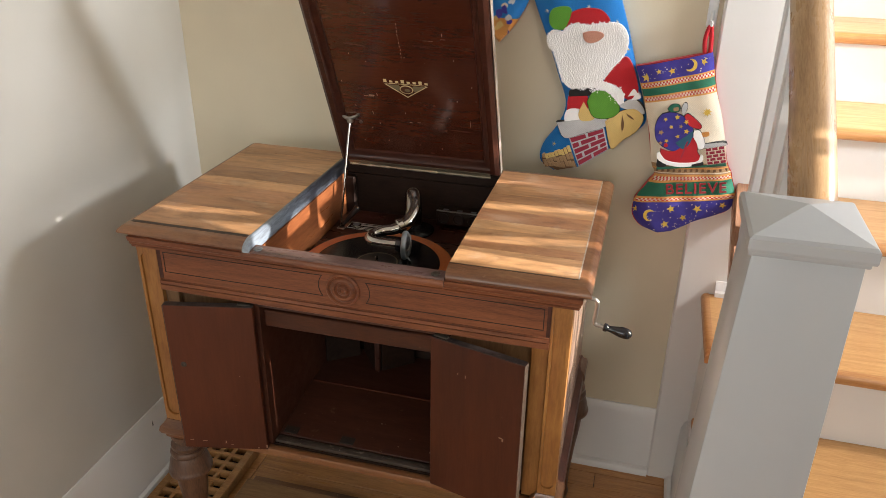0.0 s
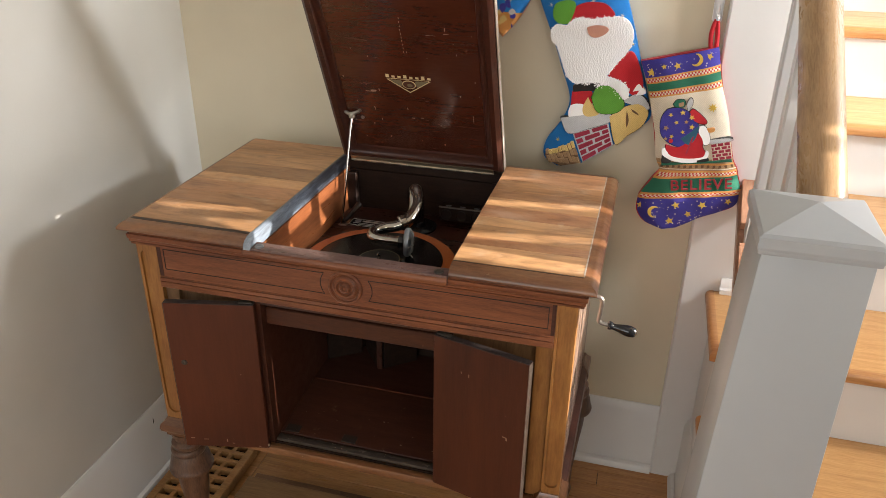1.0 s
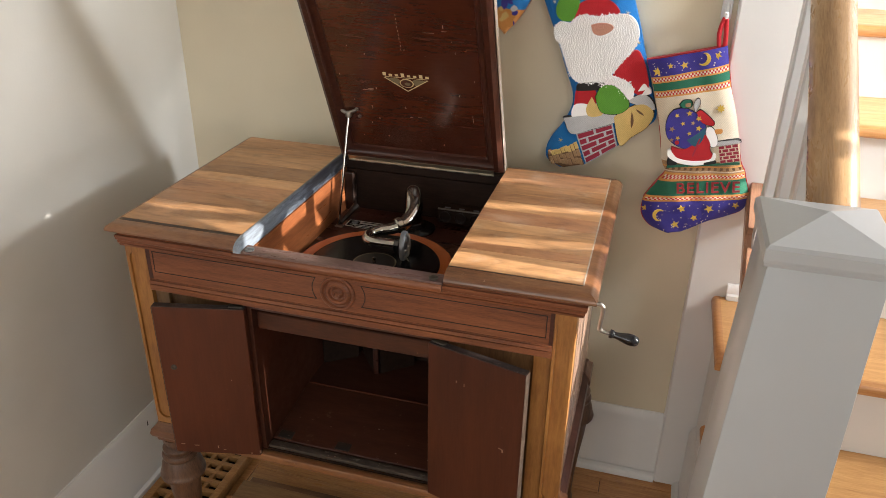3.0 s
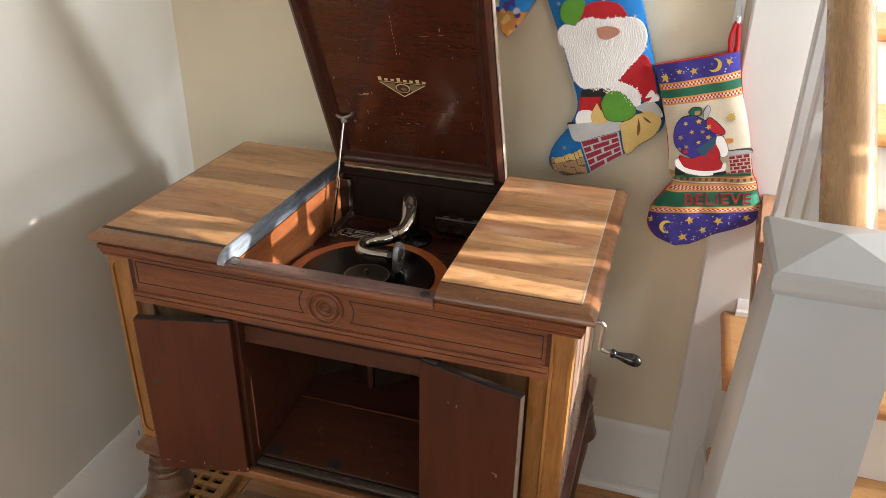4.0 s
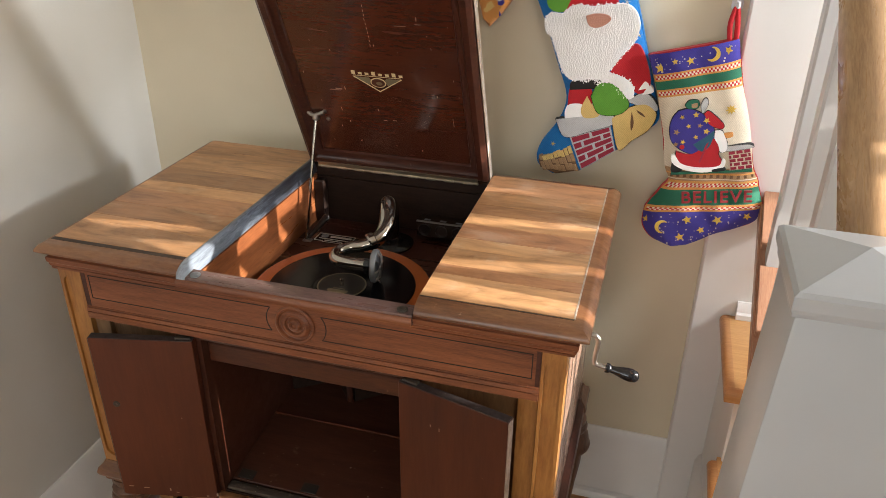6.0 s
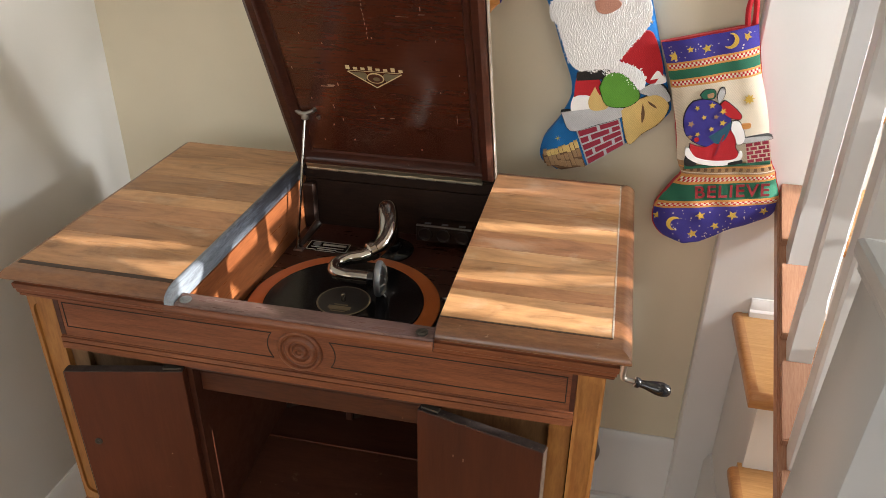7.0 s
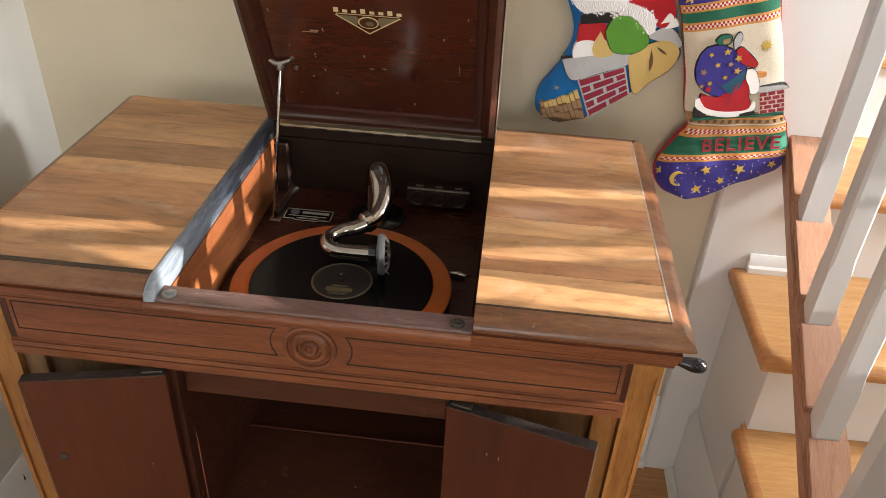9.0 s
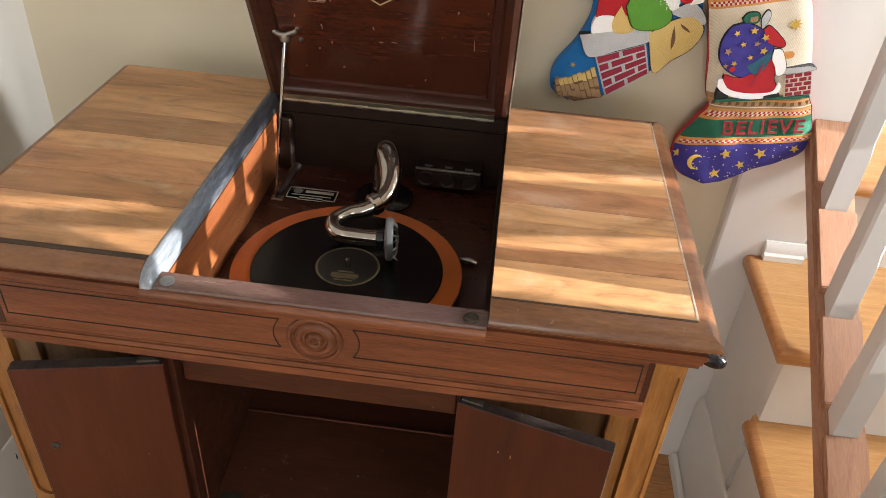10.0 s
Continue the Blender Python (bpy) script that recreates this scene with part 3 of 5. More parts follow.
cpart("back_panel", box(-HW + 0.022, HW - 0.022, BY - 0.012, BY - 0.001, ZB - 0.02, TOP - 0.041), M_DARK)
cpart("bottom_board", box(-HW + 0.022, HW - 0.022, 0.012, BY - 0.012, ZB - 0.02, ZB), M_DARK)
cpart("bottom_rail", box(-0.374, 0.370, -0.006, 0.0115, ZB - 0.021, ZB - 0.002, 0.004, seg=2), M_BORDER, label="golden bottom rail")
cpart("door_sill", box(-0.174, 0.162, 0.0125, 0.030, ZB + 0.0005, ZB + 0.009, 0.003, seg=2), M_DUSTY)
# side base mouldings
for x, sx in ((HW - 0.004, 1), (-HW - 0.003, -1)):
    path = [(x, BY - 0.062), (x, 0.048)] if sx < 0 else [(x, 0.048), (x, BY - 0.062)]
    cpart("base_moulding", sweep(path, [(0.0005, ZB - 0.026), (0.013, ZB - 0.026), (0.015, ZB - 0.018), (0.013, ZB + 0.002), (0.006, ZB + 0.010), (0.0005, ZB + 0.014)]), M_LIDB)
# front apron
cpart("apron", box(-0.374, 0.370, 0.0, 0.018, TOP - 0.124, TOP - 0.041), M_APRON)
RIBS = [(-0.001, TOP - 0.125), (0.0025, TOP - 0.125), (0.0042, TOP - 0.1235), (0.0042, TOP - 0.1127), (0.0008, TOP - 0.1124), (0.0008, TOP - 0.1112), (0.0042, TOP - 0.1109), (0.0036, TOP - 0.1045), (0.0006, TOP - 0.1042), (0.0006, TOP - 0.1034), (0.0022, TOP - 0.1030), (0.001, TOP - 0.102), (-0.001, TOP - 0.102)]
cpart("apron_moulding", sweep([(-0.3735, 0.0), (0.3695, 0.0)], RIBS), M_APRON)
# dark strips draw the shade in the grooves and under the top moulding
for z in (TOP - 0.1118, TOP - 0.1038, TOP - 0.0412):
    cpart("groove_line", box(-0.3735, 0.3695, -0.0011 if z < TOP - 0.05 else -0.0004, 0.0005, z - 0.0005, z + 0.0005), M_GROOVE, flat=True)
for x0, x1 in ((-0.3738, -0.3660), (0.3635, 0.3698)):
    cpart("apron_end", box(x0, x1, -0.0006, 0.001, TOP - 0.1015, TOP - 0.0418), M_LIDB, label="dark end band")


def inlay(x0, x1, arc_at, rise=0.0):
    """A black line round a panel whose end by the rosette is hollowed."""
    z0, z1, w = TOP - 0.0885 + rise, TOP - 0.0475 + rise, 0.00085
    pts = [(x0, z0), (x1, z0), (x1, z1), (x0, z1)]
    arc = [(0.5 * (z0 + z1) + (z1 - z0) * 0.5 * t) for t in np.linspace(-1, 1, 9)]
    if arc_at == "right":
        pts = [(x0, z1), (x0, z0)] + [(x1 - 0.007 * (1 - t * t), z) for t, z in zip(np.linspace(-1, 1, 9), arc)]
    else:
        pts = [(x1, z0), (x1, z1)] + [(x0 + 0.007 * (1 - t * t), z) for t, z in zip(np.linspace(1, -1, 9), arc[::-1])]
    bm = bmesh.new()
    for (ax, az), (bx, bz) in zip(pts, pts[1:] + pts[:1]):
        d = Vector((bx - ax, bz - az)).normalized() * w
        nx, nz = -d.y * 0.8, d.x * 0.8
        lo = [(ax - d.x * .5 + nx, az - d.y * .5 + nz), (bx + d.x * .5 + nx, bz + d.y * .5 + nz), (bx + d.x * .5 - nx, bz + d.y * .5 - nz), (ax - d.x * .5 - nx, az - d.y * .5 - nz)]
        join(bm, plate(lo, 0.0012, Matrix.Translation((0, 0.0006, 0)) @ FACE))
    cpart("inlay_line", bm, M_LINE, flat=True)


inlay(-0.360, -0.040, "right", 0.0025)
inlay(0.043, 0.358, "left", -0.0005)
ROS = [(0.0325, 0.0), (0.032, 0.0035), (0.030, 0.0048), (0.0275, 0.0044), (0.0262, 0.0012), (0.0245, 0.0008), (0.0232, 0.0030), (0.0195, 0.0052), (0.0155, 0.0048), (0.0138, 0.0016), (0.0112, 0.0014), (0.0098, 0.0048), (0.0075, 0.0066), (0.0050, 0.0060), (0.0035, 0.0035)]
cpart("rosette", moved(lathe(ROS, 48), Matrix.Translation((0.000, 0.0005, TOP - 0.0685)) @ FACE), M_APRON, label="turned walnut rosette")

# top: border mouldings and veneer strips
VT = TOP + 0.004                                      # face of the veneer
PROF = [(-0.012, TOP - 0.0150), (0.0080, TOP - 0.0150), (0.0100, TOP - 0.0128), (0.0100, TOP - 0.0098), (0.0072, TOP - 0.0052), (0.0025, TOP - 0.0012), (-0.003, TOP + 0.0014), (-0.0085, TOP + 0.0023), (-0.010, TOP + 0.0030), (-0.033, TOP + 0.0030), (-0.033, TOP - 0.0150)]
UNDER = [(-0.02, TOP - 0.0405), (0.0020, TOP - 0.0405), (0.0026, TOP - 0.0365), (0.0010, TOP - 0.0363), (0.0010, TOP - 0.0350), (0.0042, TOP - 0.0345), (0.0046, TOP - 0.0290), (0.0062, TOP - 0.0275), (0.0070, TOP - 0.0225), (0.0070, TOP - 0.0188), (0.0030, TOP - 0.0186), (0.0030, TOP - 0.0155), (-0.02, TOP - 0.0155)]
L, R, F, B = -0.439, 0.422, 0.003, 0.506
WF = -0.012                                           # front of the well's rim
cpart("under_moulding", sweep([(-0.422, B), (-0.422, 0.0), (0.412, 0.0), (0.412, B)], UNDER), M_APRON)
cpart("top_border", sweep([(L, B), (L, F), (OX0 - 0.016, F)], PROF), M_BORDER)
cpart("top_border", sweep([(OX1 + 0.004, F), (R, F), (R, B - 0.004), (R - 0.004, B), (OX1 + 0.004, B)], PROF), M_BORDER)


def veneer(x0, x1, cuts, tones):
    holder = cpart("top_panel", box(x0, x1 + 0.0008, cuts[0], cuts[-1] + 0.001, TOP - 0.026, TOP - 0.0058), M_BORDER)
    for a, b, tone in zip(cuts, cuts[1:], tones):
        part("strip", box(x0, x1, a + 0.00015, b - 0.00015, TOP - 0.0055, VT, 0.0004), STRIPS[tone], holder)


veneer(L + 0.009, OX0 - 0.0149, [0.0235, 0.092, 0.118, 0.172, 0.232, 0.276, 0.345, 0.412, 0.446, 0.503], "mlmpldmlm")
veneer(OX1 + 0.004, R - 0.016, [0.0235, 0.092, 0.122, 0.176, 0.215, 0.268, 0.312, 0.352, 0.412, 0.4900], "lpmlplmlp")
for x0, x1 in ((L + 0.009, OX0 - 0.017), (OX1 + 0.004, R - 0.0155)):
    cpart("joint_line", box(x0, x1, 0.0150 if x0 < 0 else 0.0208, 0.0234, TOP - 0.01, VT - 0.0004), M_GROOVE, flat=True)
cpart("worn_line", box(R - 0.0162, R - 0.0140, 0.0232, 0.490, TOP - 0.012, VT + 0.0004), M_PALE, label="pale worn joint")
cpart("back_rail", box(OX0 - 0.016, OX1 + 0.003, OY1, BY - 0.013, TOP - 0.028, TOP - 0.004, 0.002), M_DARK)
# the rim round the well
RIM = [(0, TOP - 0.023), (0.0012, TOP - 0.023), (0.0018, TOP - 0.020), (0.000, TOP - 0.013), (-0.003, TOP - 0.005), (-0.006, TOP - 0.0002), (-0.009, TOP + 0.0018), (-0.012, TOP + 0.0018), (-0.014, TOP + 0.001), (-0.014, TOP - 0.023)]
rim = bmesh.new()
loops = []
for y, f in ((WF - 0.0010, 0.16), (WF + 0.0005, 0.42), (WF + 0.004, 0.62), (WF + 0.010, 0.80), (WF + 0.018, 0.93), (WF + 0.028, 1.0), (0.10, 1.0), (0.25, 1.0), (OY1, 1.0)):
    loops.append([rim.verts.new((OX0 - 0.001 + o * (0.9 + 0.1 * f) if o < 0 else OX0 - 0.001 + o, y, TOP - 0.0202 + (z - TOP + 0.023) * f)) for o, z in RIM])
for a, b in zip(loops, loops[1:]):
    for k in range(len(RIM)):
        rim.faces.new((a[k], a[(k + 1) % len(RIM)], b[(k + 1) % len(RIM)], b[k]))
rim.faces.new(loops[0])
rim.faces.new(loops[-1][::-1])
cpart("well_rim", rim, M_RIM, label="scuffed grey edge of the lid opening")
cpart("front_rim", sweep([(OX0 + 0.0005, WF + 0.002), (OX1 + 0.003, WF + 0.002)], [(-0.026, TOP - 0.0282), (0.0015, TOP - 0.0282), (0.0015, TOP - 0.0135), (0.000, TOP - 0.0115), (-0.024, TOP - 0.0095), (-0.026, TOP - 0.013)]), M_FRIM, label="scuffed front rail of the lid opening")
cpart("front_moulding", sweep([(OX0 - 0.0155, WF + 0.0003), (OX1 + 0.003, WF + 0.0003)], [(0, TOP - 0.0282), (0.0025, TOP - 0.0282), (0.0042, TOP - 0.024), (0.0042, TOP - 0.0205), (0.003, TOP - 0.0165), (0.001, TOP - 0.0148), (0, TOP - 0.0148)]), M_APRON)
for x, mt in ((-0.160, M_OLD), (0.170, M_HINGE)):
    cpart("rest_pad", moved(lathe([(0.008, 0), (0.008, 0.0022), (0.005, 0.003), (0.002, 0.0018)], 20), Matrix.Translation((x, 0.000, TOP - 0.0112))), mt, label="small grey metal rest")
# the well
DECK = TOP - 0.122
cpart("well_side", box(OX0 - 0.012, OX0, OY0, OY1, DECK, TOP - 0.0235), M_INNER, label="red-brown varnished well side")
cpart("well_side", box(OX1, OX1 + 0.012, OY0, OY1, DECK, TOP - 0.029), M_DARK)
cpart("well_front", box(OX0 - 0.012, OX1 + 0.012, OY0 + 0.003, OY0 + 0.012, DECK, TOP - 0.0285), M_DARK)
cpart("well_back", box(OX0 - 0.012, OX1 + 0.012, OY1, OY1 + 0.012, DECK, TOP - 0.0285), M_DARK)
cpart("motor_board", box(OX0 - 0.012, OX1 + 0.012, OY0 - 0.006, OY1 + 0.012, DECK - 0.013, DECK), M_DECK, label="dark mahogany motor board")
cpart("well_post", box(OX0 + 0.0005, OX0 + 0.022, OY1 - 0.020, OY1 - 0.001, DECK + 0.0005, TOP - 0.032, 0.002), M_NEAR_BLACK)

# pilasters with sunk flutes, pads and legs
LEG = [(0.012, 0), (0.016, 0.006), (0.020, 0.030), (0.016, 0.045), (0.017, 0.10), (0.024, 0.18), (0.031, 0.24), (0.033, 0.270), (0.034, 0.284), (0.041, 0.287), (0.0465, 0.291), (0.0475, 0.296), (0.0460, 0.301), (0.0440, 0.304), (0.0435, 0.310), (0.0400, 0.325), (0.0350, 0.337), (0.0370, 0.341), (0.0375, 0.346), (0.0350, 0.351), (0.0310, 0.353), (0.0335, 0.357), (0.0335, 0.364), (0.0300, 0.368), (0.0250, 0.371), (0.0250, 0.380), (0.031, 0.384), (0.031, ZB - 0.0275)]
for x0, x1 in ((-0.4165, -0.3745), (0.3705, 0.4045)):
    xm = (x0 + x1) / 2
    z0, z1, w = ZB + 0.019, TOP - 0.041, (x1 - x0) * 0.36
    zt, zb = z1 - 0.010 - w, z0 + 0.014 + w
    bm = box(x0, x1, 0.0045, 0.034, z0, z1)
    arch = [(xm - w * math.cos(t), zt + w * math.sin(t)) for t in np.linspace(0, math.pi, 13)]
    foot = [(xm - w * math.cos(t), zb - w * math.sin(t)) for t in np.linspace(0, math.pi, 13)]
    for half in ([(x0, z0), (xm, z0)] + foot[6::-1] + arch[:7] + [(xm, z1), (x0, z1)], [(x1, z1), (xm, z1)] + arch[6:] + foot[:5:-1] + [(xm, z0), (x1, z0)]):
        join(bm, plate(half, 0.0048, Matrix.Translation((0, 0.0046, 0)) @ FACE))
    cpart("pilaster", bm, M_GOLD, label="golden fluted pilaster", flat=True)
    for y0 in (0.0, BY - 0.060):
        pad = [(-0.012, ZB - 0.027), (0.005, ZB - 0.027), (0.006, ZB - 0.020), (0.012, ZB - 0.014), (0.0145, ZB - 0.006), (0.012, ZB + 0.004), (0.005, ZB + 0.010), (0.001, ZB + 0.0185), (-0.012, ZB + 0.0185)]
        cpart("foot_pad", sweep([(x0, y0 + 0.046), (x0, y0), (x1, y0), (x1, y0 + 0.046)], pad, closed=True), M_BORDER if y0 < 0.1 else M_LEG)
        cpart("leg", moved(lathe(LEG, 28), Matrix.Translation((xm, y0 + 0.023, 0))), M_LEG, label="dark turned leg")

# bays and the record space
for x0, x1 in ((-0.373, -0.189), (0.177, 0.369)):
    cpart("bay_panel", box(x0, x1, 0.018, 0.026, ZB, TOP - 0.1245), M_BAY)
cpart("bay_stile", box(0.340, 0.3695, 0.008, 0.0175, ZB, TOP - 0.1255, 0.001), M_GOLD)
cpart("bay_stile", box(-0.3735, -0.345, 0.008, 0.0175, ZB, TOP - 0.1255, 0.001), M_BAY)
for x in (-0.182, 0.170):
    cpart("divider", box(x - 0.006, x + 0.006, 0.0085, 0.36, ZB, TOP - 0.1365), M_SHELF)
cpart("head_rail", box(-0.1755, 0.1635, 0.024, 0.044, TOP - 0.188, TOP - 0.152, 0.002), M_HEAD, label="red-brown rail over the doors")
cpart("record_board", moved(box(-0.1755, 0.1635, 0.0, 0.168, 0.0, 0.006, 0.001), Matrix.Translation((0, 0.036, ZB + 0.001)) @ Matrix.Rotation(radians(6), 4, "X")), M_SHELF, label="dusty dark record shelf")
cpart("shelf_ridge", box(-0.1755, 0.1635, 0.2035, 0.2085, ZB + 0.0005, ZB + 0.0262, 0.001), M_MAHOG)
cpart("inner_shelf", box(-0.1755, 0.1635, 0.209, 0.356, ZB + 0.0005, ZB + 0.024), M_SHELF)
ZH = ZB + 0.0243
cpart("horn_post", box(-0.050, -0.038, 0.276, 0.286, ZH, TOP - 0.1372, 0.001), M_DECK)
for x, y, a in ((-0.0505, 0.284, 128), (-0.0375, 0.284, 40), (-0.1745, 0.284, 36), (0.1625, 0.284, 144)):
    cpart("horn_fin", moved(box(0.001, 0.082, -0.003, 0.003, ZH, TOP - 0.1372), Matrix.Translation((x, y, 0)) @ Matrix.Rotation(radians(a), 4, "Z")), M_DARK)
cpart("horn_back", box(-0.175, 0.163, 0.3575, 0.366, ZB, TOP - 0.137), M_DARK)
for x0 in (-0.168, -0.044):
    cpart("latch_plate", moved(box(x0, x0 + 0.030, 0.004, 0.024, 0.0055, 0.0072, 0.0005), Matrix.Translation((0, 0.036, ZB + 0.001)) @ Matrix.Rotation(radians(6), 4, "X")), M_HINGE, label="tarnished latch plate")
rng = random.Random(21)
crumbs = bmesh.new()
for k in range(26):
    u, r = rng.random() ** 2, rng.choice((0.0004, 0.0006, 0.0010))
    x, y = rng.uniform(-0.17, 0.158), 0.014 + 0.10 * u
    z = ZB + 0.0095 if y < 0.030 else ZB + 0.0072 + (y - 0.036) * 0.105
    join(crumbs, box(x - r, x + r * rng.uniform(1, 2), y - r, y + r, z, z + r, 0))
tagged(cpart("crumb_litter", crumbs, M_NICK, flat=True), kind="stuff")


def door(hinge_x, sx, angle, width, nicks):
    """A door swung out on the hinge at its inner edge, with its worn edges."""
    m = Matrix.Translation((hinge_x, 0.007, ZB - 0.004)) @ Matrix.Rotation(radians(angle), 4, "Z")
    x0, x1 = (0, width) if sx > 0 else (-width, 0)
    h, t = 0.3355, 0.016
    d = cpart("door", moved(box(x0, x1, -t, 0.0, 0, h, 0.0012), m), M_MAHOG, label="dark mahogany door standing open")
    part("top_edge", moved(box(x0 + 0.001, x1 - 0.001, -t + 0.001, -0.001, h - 0.001, h + 0.0006), m), M_WORN, d, "scuffed dark top edge")
    xe = x1 if sx > 0 else x0
    part("free_edge", moved(box(xe - 0.0006 if sx > 0 else xe - 0.0008, xe + 0.0008 if sx > 0 else xe + 0.0006, -t + 0.001, -0.001, 0.002, h - 0.001), m), M_EDGE if sx > 0 else M_WORN, d, "pale worn door edge")
    hx = 0.004 if sx > 0 else -0.030
    part("hinge", moved(box(hx, hx + 0.026, -0.012, -0.002, h + 0.0008, h + 0.004, 0.001), m), M_HINGE, d, "tarnished brass hinge")
    for u, v, w, hh in nicks:
        part("nick", moved(box(x0 + u, x0 + u + w, -t - 0.0004, -t + 0.001, v, v + hh), m), M_NICK, d, flat=True)
    return d, m


d, m = door(-0.184, -1, 13, 0.170, ((0.012, 0.020, 0.008, 0.0015), (0.038, 0.018, 0.010, 0.0012), (0.085, 0.014, 0.002, 0.006), (0.096, 0.010, 0.005, 0.001), (0.150, 0.004, 0.004, 0.002), (0.168, 0.006, 0.003, 0.006), (0.13, 0.18, 0.0015, 0.0015)))
part("latch", moved(moved(lathe([(0.006, 0), (0.006, 0.001), (0.003, 0.002), (0.001, 0.001)], 14), FACE), m @ Matrix.Translation((-0.146, -0.016, 0.205))), M_HINGE, d, "small grey latch plate")
d, m = door(0.168, 1, -14, 0.180, ((0.055, 0.275, 0.0012, 0.004), (0.070, 0.272, 0.0012, 0.006), (0.140, 0.17, 0.006, 0.002), (0.146, 0.165, 0.003, 0.006)))

# ---- lid ----
LID_TILT, HINGE_Y = 25.5, 0.457
m_lid = Matrix.Translation((0.001, HINGE_Y, TOP - 0.003)) @ Matrix.Rotation(radians(90 + LID_TILT), 4, "X")
# there x runs across, y up along the lid, z out of its inside face towards the room
lid = cpart("lid", moved(box(-0.160, 0.160, 0.024, 0.452, -0.030, -0.014), m_lid), M_LID, label="dark polished mahogany lid")
LB = [(0.000, -0.040), (0.008, -0.034), (0.011, -0.020), (0.008, -0.006), (0.000, 0.0), (-0.010, 0.0), (-0.014, -0.006), (-0.024, -0.010), (-0.026, -0.0135), (-0.026, -0.040)]
part("lid_moulding", moved(sweep([(-0.176, 0.010), (0.176, 0.010), (0.176, 0.468), (-0.176, 0.468)], LB, closed=True), m_lid), M_LIDB, lid)
part("lid_back", moved(box(-0.170, 0.170, 0.012, 0.465, -0.046, -0.041), m_lid), M_BORDER, lid)
part("worn_edge", moved(box(0.1862, 0.1878, 0.004, 0.470, -0.026, -0.010, 0.0005), m_lid), M_PALE, lid, "pale worn lid edge")
hinge = cpart("piano_hinge", moved(tube([(-0.165, 0.0, 0.0), (0.165, 0.0, 0.0)], 0.0032, 10, 1, False), m_lid), M_BRASS, label="aged brass piano hinge")
for i in range(9):
    part("knuckle", moved(tube([(-0.16 + 0.037 * i, 0.0, 0.0), (-0.142 + 0.037 * i, 0.0, 0.0)], 0.0041, 10, 1, False), m_lid), M_BRASS, hinge)
part("leaf", moved(box(-0.165, 0.165, 0.002, 0.012, 0.0102 - 0.010, 0.0018), m_lid), M_BRASS, hinge)
# gilt transfer: a word-sized bar over a pointed ornament
zf = -0.0138
gy = 0.232


def on_lid(name, outline, mat, depth=0.0004, z=zf):
    part(name, moved(plate(outline, depth), m_lid @ Matrix.Translation((-0.001, 0, z))), mat, emblem, flat=True)


emblem = part("emblem", moved(plate([(-0.050, gy + 0.001), (0.050, gy + 0.001), (0.050, gy + 0.0125), (-0.050, gy + 0.0125)], 0.0003), m_lid @ Matrix.Translation((-0.001, 0, zf - 0.0001))), M_LID, lid, "gilt transfer ornament")
for i in range(8):
    x = -0.047 + 0.0125 * i
    hgt = 0.0095 if i in (0, 3, 6) else 0.0065
    on_lid("letter_bar", [(x, gy + 0.0015), (x + 0.0068, gy + 0.0015), (x + 0.0068, gy + hgt), (x, gy + hgt)], M_GILT)
on_lid("rule", [(-0.044, gy - 0.0015), (0.044, gy - 0.0015), (0.044, gy - 0.0005), (-0.044, gy - 0.0005)], M_GILT)
for s in (-1, 1):
    on_lid("scroll", [(s * 0.043, gy - 0.004), (s * 0.016, gy - 0.004), (s * 0.012, gy - 0.010), (s * 0.017, gy - 0.020)][::s], M_DULLGILT)
    on_lid("scroll_edge", [(s * 0.046, gy - 0.003), (s * 0.043, gy - 0.003), (0, gy - 0.033), (0, gy - 0.035)][::s], M_GILT, 0.0006)
on_lid("oval_frame", [(0.0145 * math.cos(t), gy - 0.014 + 0.0105 * math.sin(t)) for t in np.linspace(0, 2 * math.pi, 25)[:-1]], M_GILT, 0.0008)
on_lid("oval", [(0.0125 * math.cos(t), gy - 0.014 + 0.0088 * math.sin(t)) for t in np.linspace(0, 2 * math.pi, 25)[:-1]], M_MAHOG, 0.0012)
on_lid("oval_motif", [(0.006 * math.cos(t) + 0.002, gy - 0.015 + 0.004 * math.sin(t)) for t in np.linspace(0, 2 * math.pi, 13)[:-1]], M_DULLGILT, 0.0015)
# scratches in the varnish
rng = random.Random(11)
scr = bmesh.new()
marks = [(0.000 + rng.uniform(-.001, .001), 0.296 + 0.0085 * i, 0.0009, 0.0045) for i in range(10)]
marks += [(rng.uniform(-0.15, 0.15), rng.uniform(0.04, 0.44), rng.uniform(0.0006, 0.0018), rng.uniform(0.001, 0.005)) for i in range(26)]
marks += [(-0.098, 0.192, 0.022, 0.0012), (-0.086, 0.194, 0.012, 0.003), (-0.068, 0.196, 0.0016, 0.006), (0.012, 0.130, 0.008, 0.0008), (-0.006, 0.128, 0.006, 0.0012), (0.085, 0.345, 0.010, 0.0012), (0.088, 0.352, 0.0014, 0.008), (0.05, 0.34, 0.02, 0.0007), (0.128, 0.13, 0.0008, 0.02)]
for x, y, w, h in marks:
    a = rng.uniform(-0.5, 0.5) * min(w, h)
    join(scr, plate([(x, y), (x + w, y + a), (x + w + a, y + h), (x + a * 0.5, y + h * 0.9)], 0.0003, m_lid @ Matrix.Translation((-0.001, 0, zf - 0.0001))))
tagged(part("scratches", scr, M_NICK, lid, flat=True), kind="stuff")

# ---- turntable, record, arm ----
TC = (-0.002, 0.178)
table = cpart("turntable", moved(lathe([(0.140, 0.008), (0.150, 0.009), (0.1515, 0.013), (0.1515, 0.0175)], 80), Matrix.Translation((*TC, DECK - 0.002))), M_STEEL, label="turntable with orange felt")
